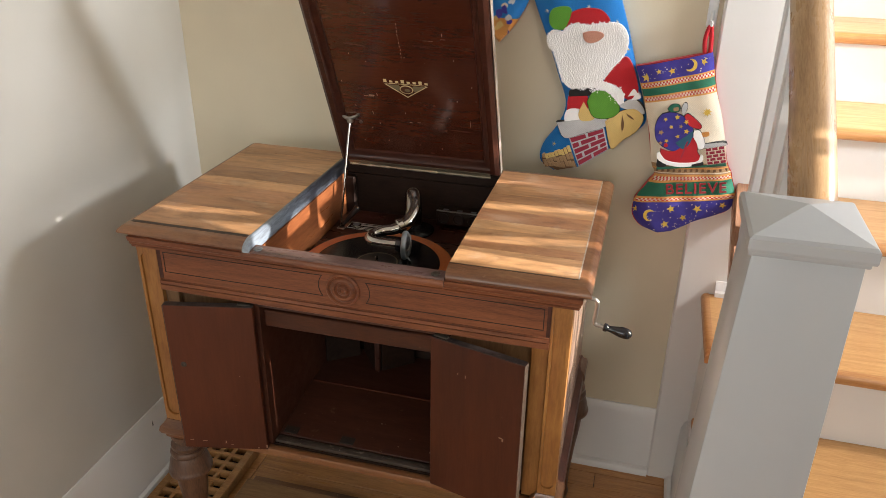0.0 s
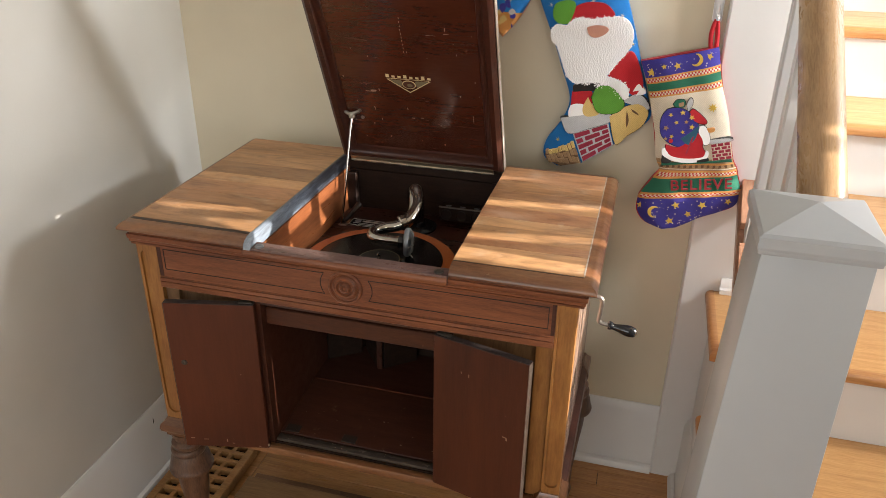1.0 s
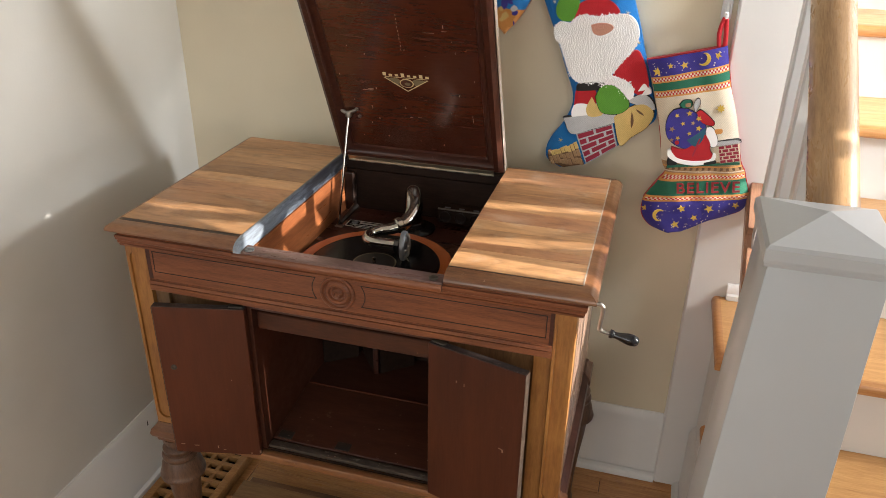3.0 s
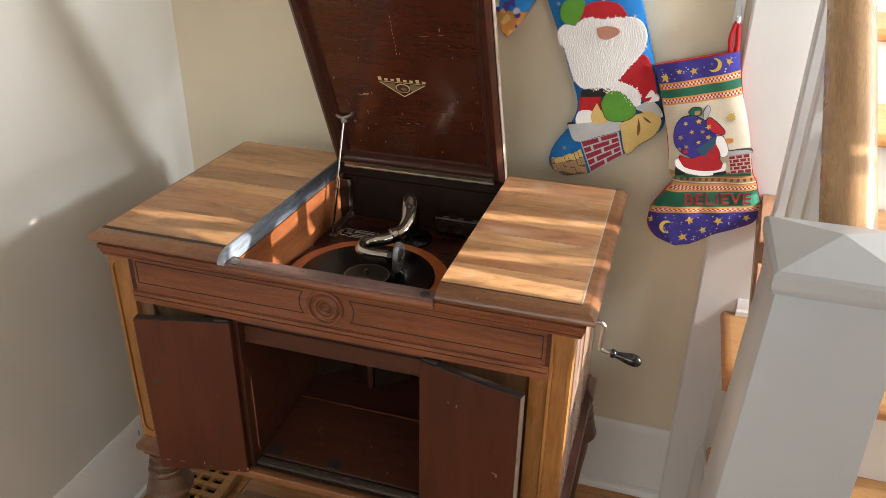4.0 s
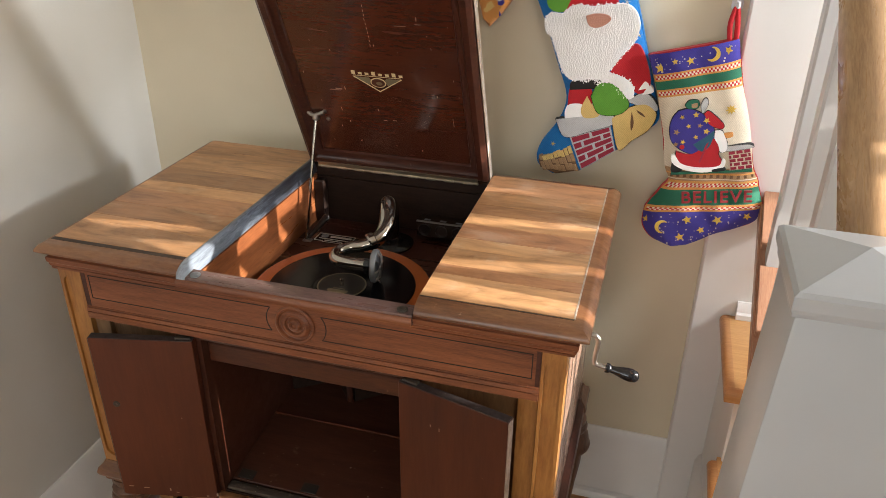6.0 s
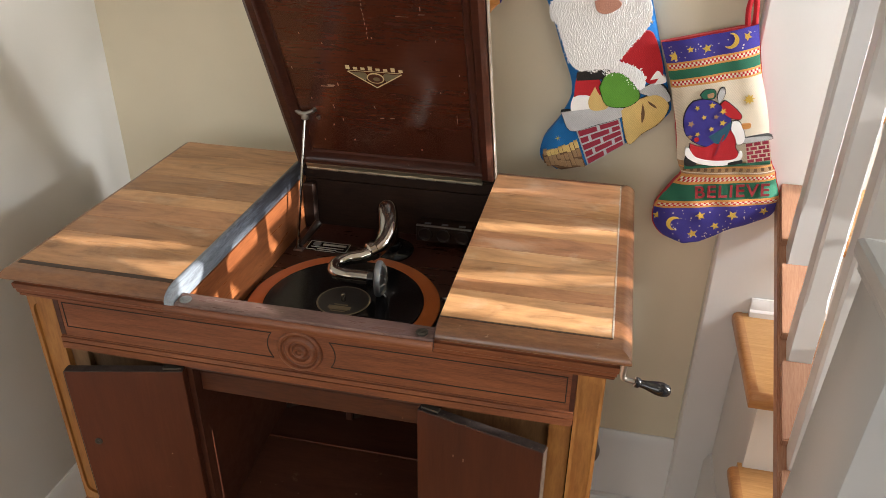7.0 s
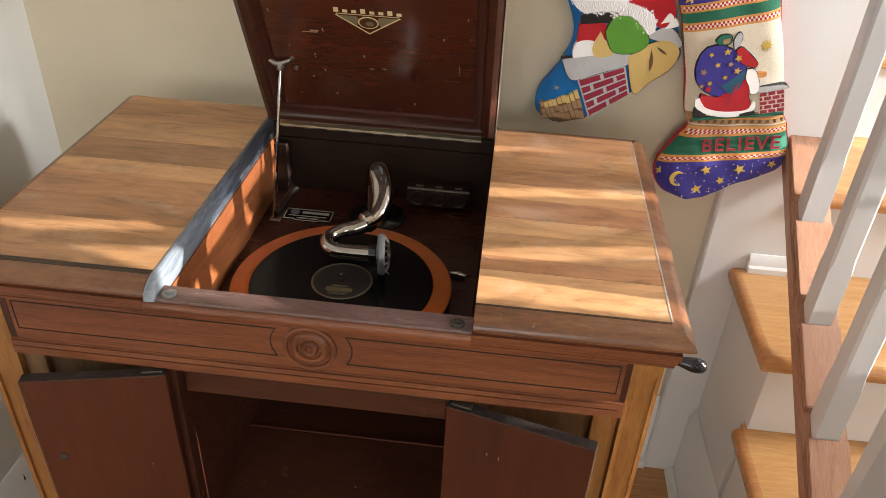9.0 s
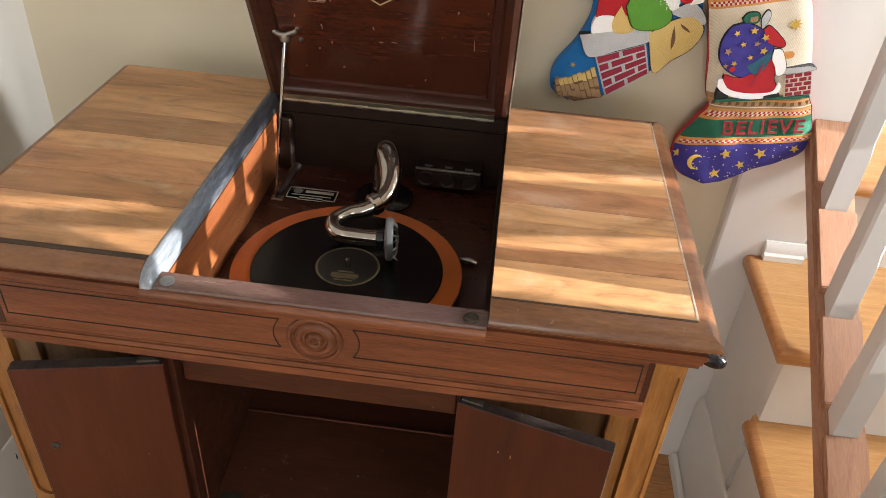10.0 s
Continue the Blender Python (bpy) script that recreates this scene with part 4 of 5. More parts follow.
part("felt", moved(lathe([(0.1520, 0.0176), (0.1522, 0.020), (0.150, 0.0215), (0.08, 0.0215)], 80), Matrix.Translation((*TC, DECK - 0.002))), M_FELT, table, "orange felt mat")
part("spindle", moved(lathe([(0.0036, 0.02), (0.0036, 0.034), (0.0028, 0.036), (0.001, 0.0368)], 14), Matrix.Translation((*TC, DECK - 0.002))), M_NICKEL, table)
record = thing("record", (*TC, DECK + 0.0196), "black shellac record lying on the turntable", "record")
GROOVES = [(0.124, 0.0), (0.1265, 0.001), (0.1255, 0.0021)]
for i in range(34):
    r = 0.1225 - 0.00215 * i
    GROOVES += [(r, 0.0021), (r - 0.001, 0.0019)]
GROOVES += [(0.0465, 0.0021), (0.043, 0.0021)]
part("disc", moved(lathe(GROOVES, 80), Matrix.Translation((*TC, DECK + 0.0197))), M_DISC, record)
part("label_disc", moved(lathe([(0.0425, 0.0), (0.0425, 0.0005), (0.038, 0.0005)], 48), Matrix.Translation((*TC, DECK + 0.0217))), M_LABEL, record, "dark paper label")
part("label_ring", moved(lathe([(0.0425, 0.0004), (0.0415, 0.0009), (0.0400, 0.0009), (0.0395, 0.0004)], 48, False), Matrix.Translation((*TC, DECK + 0.0217))), M_DULLGILT, record)
for i, (w, y) in enumerate(((0.022, -0.012), (0.036, -0.020), (0.030, -0.0255), (0.024, -0.030))):
    part("print_bar", box(TC[0] - w / 2, TC[0] + w / 2, TC[1] + y - (0.004 if i == 1 else 0.0012), TC[1] + y + (0.004 if i == 1 else 0.0012), DECK + 0.022, DECK + 0.0226), M_DULLGILT, record, flat=True)
Z5 = DECK + 0.052
arm = cpart("tone_arm", tube([(0.010, 0.388, DECK + 0.012), (0.010, 0.388, DECK + 0.042), (0.011, 0.384, DECK + 0.074), (0.015, 0.368, DECK + 0.093), (0.024, 0.344, DECK + 0.089), (0.030, 0.314, DECK + 0.074), (0.024, 0.286, Z5 + 0.010), (0.004, 0.266, Z5 + 0.004), (-0.018, 0.255, Z5 + 0.002), (-0.033, 0.236, Z5), (-0.028, 0.214, Z5), (-0.010, 0.206, Z5), (0.034, 0.206, Z5)], [0.0185, 0.0185, 0.0185, 0.018, 0.017, 0.0155, 0.013, 0.0112, 0.0106, 0.0105, 0.0105, 0.0105, 0.0105], 22, 8), M_NICKEL, label="curved nickel tone arm")
part("base_flange", moved(lathe([(0.045, 0.0), (0.046, 0.004), (0.040, 0.007), (0.024, 0.009), (0.021, 0.018), (0.018, 0.020)], 36), Matrix.Translation((0.010, 0.388, DECK))), M_BLACK, arm, "black round base flange")
col = tube([(0.0205, 0.2822, Z5 + 0.0095), (0.019, 0.2808, Z5 + 0.009), (0.012, 0.2742, Z5 + 0.007), (0.0105, 0.2728, Z5 + 0.0065)], [0.0138, 0.0158, 0.0158, 0.0138], 22, 1, False)
part("collar", col, M_NICKEL, arm, "bright collar")
SBX = Matrix.Translation((0.034, 0.206, Z5)) @ Matrix.Rotation(radians(9), 4, "Z") @ Matrix.Rotation(radians(90), 4, "Y")
sound = part("sound_box", moved(lathe([(0.012, 0.0), (0.013, 0.008), (0.026, 0.009), (0.0285, 0.011), (0.029, 0.016), (0.0275, 0.019)], 40), SBX), M_OLD, arm, "grey metal sound box")
part("flange", moved(lathe([(0.0125, -0.004), (0.0145, -0.003), (0.0145, 0.006), (0.0125, 0.0075)], 24), SBX), M_BLACK, sound)
for i in range(8):
    a = i * math.pi / 4
    part("guard_rib", moved(tube([(0.003 * math.cos(a), 0.003 * math.sin(a), 0.024), (0.018 * math.cos(a), 0.018 * math.sin(a), 0.0235), (0.026 * math.cos(a), 0.026 * math.sin(a), 0.018)], 0.0016, 8, 3), SBX), M_STEEL, sound)
part("guard_hub", moved(lathe([(0.007, 0.022), (0.007, 0.026), (0.004, 0.027)], 16), SBX), M_STEEL, sound)
part("needle", tube([(0.054, 0.206, Z5 - 0.026), (0.060, 0.204, DECK + 0.0215)], [0.0018, 0.0008], 8, 1, False), M_STEEL, sound)

# stay, plates, cups, brake
KN = (-0.140, 0.4085, TOP + 0.114)
stay = cpart("lid_stay", tube([(-0.150, 0.349, DECK + 0.006), KN], 0.0026, 10, 1, False), M_NICKEL, label="thin steel lid stay")
part("knuckle", moved(lathe([(0.003, -0.007), (0.0068, -0.005), (0.0074, 0.0), (0.0068, 0.005), (0.003, 0.007)], 14), Matrix.Translation(KN)), M_STEEL, stay)
part("bracket", moved(tube([(-0.157, 0.134, -0.011), (-0.148, 0.131, -0.007), (-0.138, 0.132, -0.007), (-0.124, 0.136, -0.011)], 0.0040, 8, 4), m_lid), M_STEEL, stay)
for x, y in ((-0.158, 0.135), (-0.123, 0.137), (-0.120, 0.118)):
    part("screw", moved(lathe([(0.0042, 0), (0.004, 0.002), (0.002, 0.003)], 12), m_lid @ Matrix.Translation((x, y, -0.0138))), M_STEEL, stay)
part("foot", box(-0.158, -0.140, 0.346, 0.358, DECK + 0.0003, DECK + 0.004, 0.001), M_STEEL, stay)
part("lever", tube([(-0.149, 0.358, DECK + 0.006), (-0.141, 0.385, DECK + 0.016), (-0.132, 0.412, DECK + 0.028)], [0.005, 0.006, 0.008], 12, 4), M_NEAR_BLACK, stay, "dark metal lever")
plate_ob = cpart("name_plate", box(-0.140, -0.061, 0.357, 0.391, DECK + 0.0003, DECK + 0.0015, 0.0004), M_BLACK, label="small black metal plate")
M_PLATE = paint("pale_plate_metal", (0.55, 0.54, 0.50), 0.45, 0.15, 120, 0.05, 0.4)
for x0, x1, y0, y1 in ((-0.139, -0.062, 0.3880, 0.3898), (-0.139, -0.120, 0.3582, 0.3600), (-0.081, -0.062, 0.3582, 0.3600), (-0.120, -0.081, 0.3550, 0.3565), (-0.139, -0.1375, 0.3582, 0.3898), (-0.0635, -0.062, 0.3582, 0.3898)):
    part("plate_rim", box(x0, x1, y0, y1, DECK + 0.0013, DECK + 0.0020), M_PLATE, plate_ob, flat=True)
part("plate_drop", box(-0.120, -0.081, 0.3550, 0.3575, DECK + 0.0003, DECK + 0.0015), M_BLACK, plate_ob)
part("plate_badge", moved(lathe([(0.0075, 0.0), (0.0075, 0.0006), (0.004, 0.0008)], 20), Matrix.Translation((-0.124, 0.3800, DECK + 0.0013))), M_OLD, plate_ob)
for x0, x1, y0, y1 in ((-0.112, -0.068, 0.3765, 0.3830), (-0.132, -0.070, 0.3680, 0.3700), (-0.118, -0.082, 0.3610, 0.3635)):
    part("print_bar", box(x0, x1, y0, y1, DECK + 0.0013, DECK + 0.0019), M_PLATE, plate_ob, flat=True)
cups = cpart("needle_block", box(0.052, 0.156, 0.424, 0.461, DECK + 0.008, DECK + 0.040, 0.003, seg=2), M_DARK, label="dark wooden needle cup block")
for i in range(3):
    part("cup", moved(lathe([(0.0125, 0.0), (0.0135, 0.002), (0.0125, 0.003), (0.010, 0.001)], 20), Matrix.Translation((0.070 + 0.034 * i, 0.4245, DECK + 0.024)) @ FACE), M_NEAR_BLACK, cups)
part("lip", box(0.053, 0.155, 0.4205, 0.4255, DECK + 0.040, DECK + 0.0425, 0.0006), M_STEEL, cups, "bright metal lip")
for i in range(3):
    part("slot", box(0.066 + 0.032 * i, 0.078 + 0.032 * i, 0.432, 0.437, DECK + 0.0398, DECK + 0.0412), M_OLD, cups, flat=True)
brake = cpart("brake", tube([(0.142, 0.246, DECK + 0.004), (0.155, 0.243, DECK + 0.006), (0.166, 0.240, DECK + 0.005)], [0.003, 0.005, 0.004], 10, 4), M_STEEL, label="small steel brake lever")
# crank
CRY = 0.150
crank = cpart("crank", tube([(0.398, CRY, TOP - 0.0985), (0.427, CRY, TOP - 0.0985), (0.4345, CRY, TOP - 0.102), (0.437, CRY, TOP - 0.110), (0.4345, CRY, TOP - 0.145), (0.4375, CRY, TOP - 0.1515), (0.444, CRY, TOP - 0.1535), (0.462, CRY, TOP - 0.156)], 0.0040, 12, 5), M_STEEL, label="steel winding crank")
part("escutcheon", moved(lathe([(0.011, 0.0), (0.011, 0.002), (0.007, 0.004)], 18), Matrix.Translation((HW - 0.0042, CRY, TOP - 0.0985)) @ Matrix.Rotation(radians(90), 4, "Y")), M_STEEL, crank)
part("handle", moved(lathe([(0.005, 0.0), (0.0078, 0.001), (0.0078, 0.006), (0.0058, 0.009), (0.0060, 0.014), (0.0078, 0.022), (0.0102, 0.033), (0.0107, 0.041), (0.0090, 0.049), (0.0060, 0.0525), (0.002, 0.054)], 22), Matrix.Translation((0.452, CRY, TOP - 0.1548)) @ Matrix.Rotation(radians(100), 4, "Y")), M_BLACK, crank, "black turned wooden grip")

# ---- on the floor ----
M_GRILLE = wood("pale_oak_grille", (0.22, 0.10, 0.032), (0.34, 0.165, 0.056), (0.44, 0.24, 0.09), (2, 9, 9), 0.45)
grille = thing("floor_register", (-0.53, 0.24, 0), "pale oak floor register with square holes", "register")
GX0, GX1, GY0, GY1, GZ = -0.635, -0.452, 0.060, 0.400, 0.030
for x0, x1, y0, y1 in ((GX0, GX1, GY0, GY0 + 0.022), (GX0, GX1, GY1 - 0.022, GY1), (GX0, GX0 + 0.022, GY0 + 0.022, GY1 - 0.022), (GX1 - 0.022, GX1, GY0 + 0.022, GY1 - 0.022)):
    part("frame_rail", box(x0, x1, y0, y1, 0.0005, GZ, 0.002), M_GRILLE, grille)
for i in range(1, 4):
    x = GX0 + 0.022 + i * (GX1 - GX0 - 0.044) / 4
    part("bar", box(x - 0.0055, x + 0.0055, GY0 + 0.022, GY1 - 0.022, 0.012, GZ - 0.003), M_GRILLE, grille)
for i in range(1, 9):
    y = GY0 + 0.022 + i * (GY1 - GY0 - 0.044) / 9
    part("cross_bar", box(GX0 + 0.022, GX1 - 0.022, y - 0.0055, y + 0.0055, 0.011, GZ - 0.0015), M_GRILLE, grille)
# black sheet stands in for the unlit depth under the holes
part("well", box(GX0 + 0.02, GX1 - 0.02, GY0 + 0.02, GY1 - 0.02, 0.0006, 0.004), M_LINE, grille, flat=True)
M_BOX = wood("brown_box_board", (0.17, 0.085, 0.032), (0.25, 0.13, 0.052), (0.32, 0.18, 0.075), (1.0, 8, 8), 0.5)
crate = thing("low_wooden_box", (-0.08, 0.12, 0), "low brown wooden box under the cabinet", "box")
part("lid_board", box(-0.412, 0.26, 0.0, 0.262, 0.030, 0.043, 0.002), M_BOX, crate)
part("body", box(-0.405, 0.253, 0.007, 0.290, 0.0005, 0.0298, 0.002), M_BORDER, crate)

# ---- stockings on the wall ----
C_BLUE = cloth("blue_wool", (0.010, 0.165, 0.47))
C_NAVY = cloth("navy_cloth", (0.042, 0.034, 0.26))
C_CREAM = cloth("cream_cloth", (0.66, 0.58, 0.45))
C_GREEN = cloth("green_velvet", (0.015, 0.13, 0.075))
C_LIME = cloth("lime_wool", (0.10, 0.30, 0.03))
C_RED = cloth("red_wool", (0.46, 0.012, 0.020))
C_BRICK = cloth("brick_red_wool", (0.30, 0.02, 0.045))
C_WHITE = cloth("white_fleece", (0.91, 0.905, 0.90), vary=0.03, deep=0.2, stitch=0.0)
C_TEAL = cloth("teal_thread", (0.02, 0.10, 0.16))
C_GREY = cloth("grey_wool", (0.50, 0.51, 0.52))
C_YELLOW = cloth("yellow_wool", (0.66, 0.47, 0.17))
C_STAR = cloth("gold_thread", (0.62, 0.42, 0.07))
C_TAN = cloth("tan_wool", (0.36, 0.22, 0.11))
C_BROWN = cloth("brown_wool", (0.16, 0.085, 0.04))
C_ORANGE = cloth("orange_braid", (0.60, 0.27, 0.07))
C_BLACK = cloth("black_wool", (0.015, 0.013, 0.012))
C_PINK = cloth("pink_wool", (0.50, 0.24, 0.17))
C_WORD = cloth("dark_red_thread", (0.27, 0.022, 0.028))
FRONT, HANG = 0.600, 0.636


def stocking(left, right, bands, piping, label):
    """A hanging stocking between its left and right edges (x, z), its front made of cloth bands from edge point to edge point."""
    ob = thing("christmas_stocking", (left[0][0], HANG, left[0][1]), label, "stocking", "stockings on the wall")
    n = len(left)
    Ls, Rs = spline([(x, z, 0) for x, z in left], 8), spline([(x, z, 0) for x, z in right], 8)

    def at(s, u):
        i = min(int(s * 8), len(Ls) - 2)
        f = s * 8 - i
        a, b = Ls[i].lerp(Ls[i + 1], f), Rs[i].lerp(Rs[i + 1], f)
        p = a.lerp(b, u)
        e = abs(2 * u - 1) ** 6
        end = max(0.0, 1 - min(s, n - 1 - s) / 0.35) ** 3 if s > 1 else 0
        return Vector((p.x, FRONT + 0.014 * max(e, end) + 0.0012 * math.sin(p.x * 90 + p.y * 60), p.y))

    back = bmesh.new()
    outline = [(p.x, p.y) for p in Ls] + [(p.x, p.y) for p in Rs[::-1]]
    join(back, plate(outline, HANG - FRONT - 0.0138, Matrix.Translation((0, HANG, 0)) @ FACE))
    part("backing", back, piping, ob)
    for s0, s1, mat, nm in bands:
        bm = bmesh.new()
        rows = max(2, int((s1 - s0) * 6))
        us = [0, 0.03, 0.08] + [0.16 + 0.085 * k for k in range(9)] + [0.92, 0.97, 1]
        g = [[bm.verts.new(at(s0 + (s1 - s0) * r / rows, u)) for u in us] for r in range(rows + 1)]
        for r in range(rows):
            for k in range(len(us) - 1):
                bm.faces.new((g[r][k], g[r][k + 1], g[r + 1][k + 1], g[r + 1][k]))
        part(nm, bm, mat, ob)
    return ob, at


def star(r, points=5, inner=0.45, turn=0.3):
    return [((r if k % 2 == 0 else r * inner) * math.cos(turn + k * math.pi / points), (r if k % 2 == 0 else r * inner) * math.sin(turn + k * math.pi / points)) for k in range(2 * points)]


def applique(ob, name, p, outline, mat, thick=0.0016, turn=0.0, lift=0.0):
    m = Matrix.Translation((p[0], p[1] + 0.0006 - lift, p[2])) @ FACE @ Matrix.Rotation(turn, 4, "Z")
    return part(name, plate(outline, thick, m), mat, ob)


LAYER = itertools.count(1)


def shape(ob, name, pts, mat, thick=0.003, steps=4, lift=0.0, lined=False):
    """A worked patch with an outline given in (x, z) on the stocking's front."""
    lift += 0.00002 * next(LAYER)
    ps = [(p.x, p.y) for p in spline([(a, b, 0) for a, b in pts + pts[:1]], steps)[:-1]] if steps > 1 else pts
    if lined:
        cx, cz = sum(p[0] for p in ps) / len(ps), sum(p[1] for p in ps) / len(ps)
        wide = [(x + (x - cx) / math.hypot(x - cx, z - cz) * 0.0006, z + (z - cz) / math.hypot(x - cx, z - cz) * 0.0006) for x, z in ps]
        part("dark_outline", plate(wide, thick + 0.0117, Matrix.Translation((0, FRONT + 0.0120 - lift, 0)) @ FACE), C_BLACK, ob)
    return part(name, plate(ps, thick + 0.0125, Matrix.Translation((0, FRONT + 0.0120 - lift, 0)) @ FACE, 0.0008), mat, ob)


def inside(p, poly):
    hit = False
    for (ax, az), (bx, bz) in zip(poly, poly[1:] + poly[:1]):
        if (az > p[1]) != (bz > p[1]) and p[0] < (bx - ax) * (p[1] - az) / (bz - az) + ax:
            hit = not hit
    return hit


def fleece(ob, name, poly, mat, count, r, y, rng):
    """Looped pile: many small soft lumps within an outline."""
    verts, faces = [], []
    x0, x1 = min(p[0] for p in poly), max(p[0] for p in poly)
    z0, z1 = min(p[1] for p in poly), max(p[1] for p in poly)
    made = 0
    while made < count:
        p = (rng.uniform(x0, x1), rng.uniform(z0, z1))
        if not inside(p, poly):
            continue
        p = (p[0] + rng.gauss(0, 0.0016), p[1] + rng.gauss(0, 0.0016))
        made += 1
        k = len(verts)
        q = r * rng.uniform(0.55, 1.4)
        c = Vector((p[0], y + rng.uniform(-0.001, 0.001), p[1]))
        for dx, dy, dz in ((1, 0, 0), (0.3, -0.35, 0.95), (-0.8, 0, 0.6), (-0.8, 0, -0.6), (0.3, -0.35, -0.95), (0, -0.65, 0)):
            t = rng.uniform(0.8, 1.2) * q
            verts.append(c + Vector((dx, dy, dz)) * t)
        faces += [(k + a, k + b, k + 5) for a, b in ((0, 1), (1, 2), (2, 3), (3, 4), (4, 0))]
    me = bpy.data.meshes.new(name)
    me.from_pydata(verts, [], faces)
    bm = bmesh.new()
    bm.from_mesh(me)
    bpy.data.meshes.remove(me)
    return part(name, bm, mat, ob)


def bricks(ob, corners, rows, cols, mat_b, mat_m):
    """A worked brick patch between four corners: bottom left, bottom right, top right, top left."""
    a, b, c, d = [Vector((x, z)) for x, z in corners]
    shape(ob, "mortar_patch", corners, mat_m, 0.002, 1)

    def q(u, v):
        return a.lerp(b, u).lerp(d.lerp(c, u), v)
    for r in range(rows):
        cuts = [0] + [(k + (0.5 if r % 2 else 1.0)) / cols for k in range(cols)]
        cuts = sorted(set([min(1, t) for t in cuts] + [1]))
        for u0, u1 in zip(cuts, cuts[1:]):
            if u1 - u0 < 0.08:
                continue
            v0, v1, g = (r + 0.12) / rows, (r + 0.88) / rows, 0.035
            shape(ob, "brick_stitch", [tuple(q(u0 + g, v0)), tuple(q(u1 - g, v0)), tuple(q(u1 - g, v1)), tuple(q(u0 + g, v1))], mat_b, 0.003, 1)


def tops(pts):
    return [(x / 100, TOP + z / 100) for x, z in pts]


# the blue one with fleece
L1 = tops([(20.6, 39.0), (21.7, 35.2), (25.4, 26.5), (27.7, 20.4), (30.1, 13.6), (28.6, 8.2), (25.5, 3.2), (25.4, -0.6), (28.5, -2.6)])
R1 = tops([(38.6, 40.5), (39.8, 36.6), (42.0, 30.5), (44.2, 23.6), (47.1, 14.4), (47.9, 10.4), (44.2, 6.9), (40.6, 3.6), (34.0, -1.4)])
st1, at1 = stocking(L1, R1, [(0, 0.75, C_RED, "cuff"), (0.75, 8, C_BLUE, "body")], C_BLUE, "blue needlepoint Christmas stocking with a white fleece patch")
rng = random.Random(3)
shape(st1, "red_patch", tops([(28.3, 29.8), (28.7, 31.6), (29.5, 33.3), (32.0, 34.5), (35.4, 34.6), (37.3, 33.5), (38.1, 31.9), (35.7, 31.2), (31.1, 31.2), (29.2, 30.3)]), C_RED)
shape(st1, "green_patch", tops([(25.1, 32.5), (25.7, 34.0), (27.6, 34.7), (29.4, 34.6), (29.9, 33.4), (29.5, 31.7), (28.6, 30.0), (26.6, 29.9), (25.4, 30.9)]), C_LIME)
shape(st1, "red_patch", tops([(38.0, 19.6), (40.5, 24.0), (43.0, 24.6), (45.6, 18.4), (44.7, 15.6), (41.5, 17.0)]), C_RED)
shape(st1, "red_patch", tops([(30.6, 12.4), (31.0, 16.2), (34.6, 16.4), (35.0, 12.4)]), C_RED)
shape(st1, "black_patch", tops([(30.8, 15.4), (31.2, 17.2), (36.2, 18.0), (36.2, 16.3)]), C_BLACK, 0.0036)
shape(st1, "grey_patch", tops([(41.5, 14.2), (44.6, 16.2), (47.0, 14.6), (47.2, 12.8)]), C_GREY, lined=True)
beard = tops([(25.1, 28.5), (26.0, 29.6), (28.4, 29.6), (29.1, 30.6), (31.1, 31.5), (33.4, 31.2), (36.2, 31.8), (39.6, 31.9), (41.4, 30.7), (42.4, 28.5), (42.2, 26.2), (41.3, 24.4), (40.0, 22.8), (38.5, 20.7), (37.0, 18.6), (34.1, 17.3), (31.1, 17.4), (29.2, 18.8), (27.8, 22.0), (26.6, 25.1), (25.3, 26.5)])
shape(st1, "white_patch", beard, C_WHITE, 0.003)
fleece(st1, "fleece", beard, C_WHITE, 10000, 0.00135, FRONT - 0.0035, rng)
shape(st1, "pink_patch", tops([(32.6, 29.5), (34.1, 30.0), (36.1, 30.0), (37.2, 29.3), (36.3, 28.2), (34.6, 27.5), (33.2, 28.0)]), C_PINK, 0.0085)
cuff = tops([(35.8, 18.7), (38.1, 19.4), (41.1, 18.6), (42.7, 17.1), (42.7, 15.0), (41.2, 14.5), (39.7, 15.4), (37.8, 16.5), (35.3, 17.3)])
shape(st1, "white_patch", cuff, C_WHITE, 0.003)
fleece(st1, "fleece", cuff, C_WHITE, 1300, 0.00135, FRONT - 0.0035, rng)
hem = tops([(30.3, 9.8), (30.2, 11.2), (30.8, 12.6), (32.2, 13.0), (33.6, 12.8), (34.0, 11.2), (33.8, 9.9), (32.0, 9.5)])
shape(st1, "white_patch", hem, C_WHITE, 0.003)
for px, pz in ((44.6, 17.0), (45.4, 16.2)):
    shape(st1, "white_patch", tops([(px - 1.2, pz - 0.6), (px, pz + 1.4), (px + 1.0, pz + 0.2)]), C_WHITE, 0.0032)
shape(st1, "grey_patch", tops([(28.5, 9.4), (33.0, 10.4), (39.0, 11.4), (39.6, 9.4), (35.0, 7.4), (30.6, 5.9)]), C_GREY, lined=True)
shape(st1, "yellow_patch", tops([(39.2, 10.6), (41.8, 12.8), (45.2, 14.0), (47.5, 12.2), (46.4, 9.0), (43.6, 6.6), (41.2, 4.4)]), C_YELLOW, lined=True)
shape(st1, "yellow_patch", tops([(34.2, 14.8), (33.2, 12.0), (34.0, 10.2), (36.6, 10.6), (37.0, 12.0), (35.4, 13.0)]), C_YELLOW, 0.0034)
shape(st1, "green_patch", tops([(34.9, 14.6), (36.0, 17.0), (38.6, 17.4), (41.4, 15.2), (42.2, 13.2), (40.2, 11.4), (36.6, 11.4)]), C_LIME, 0.0042, lined=True)
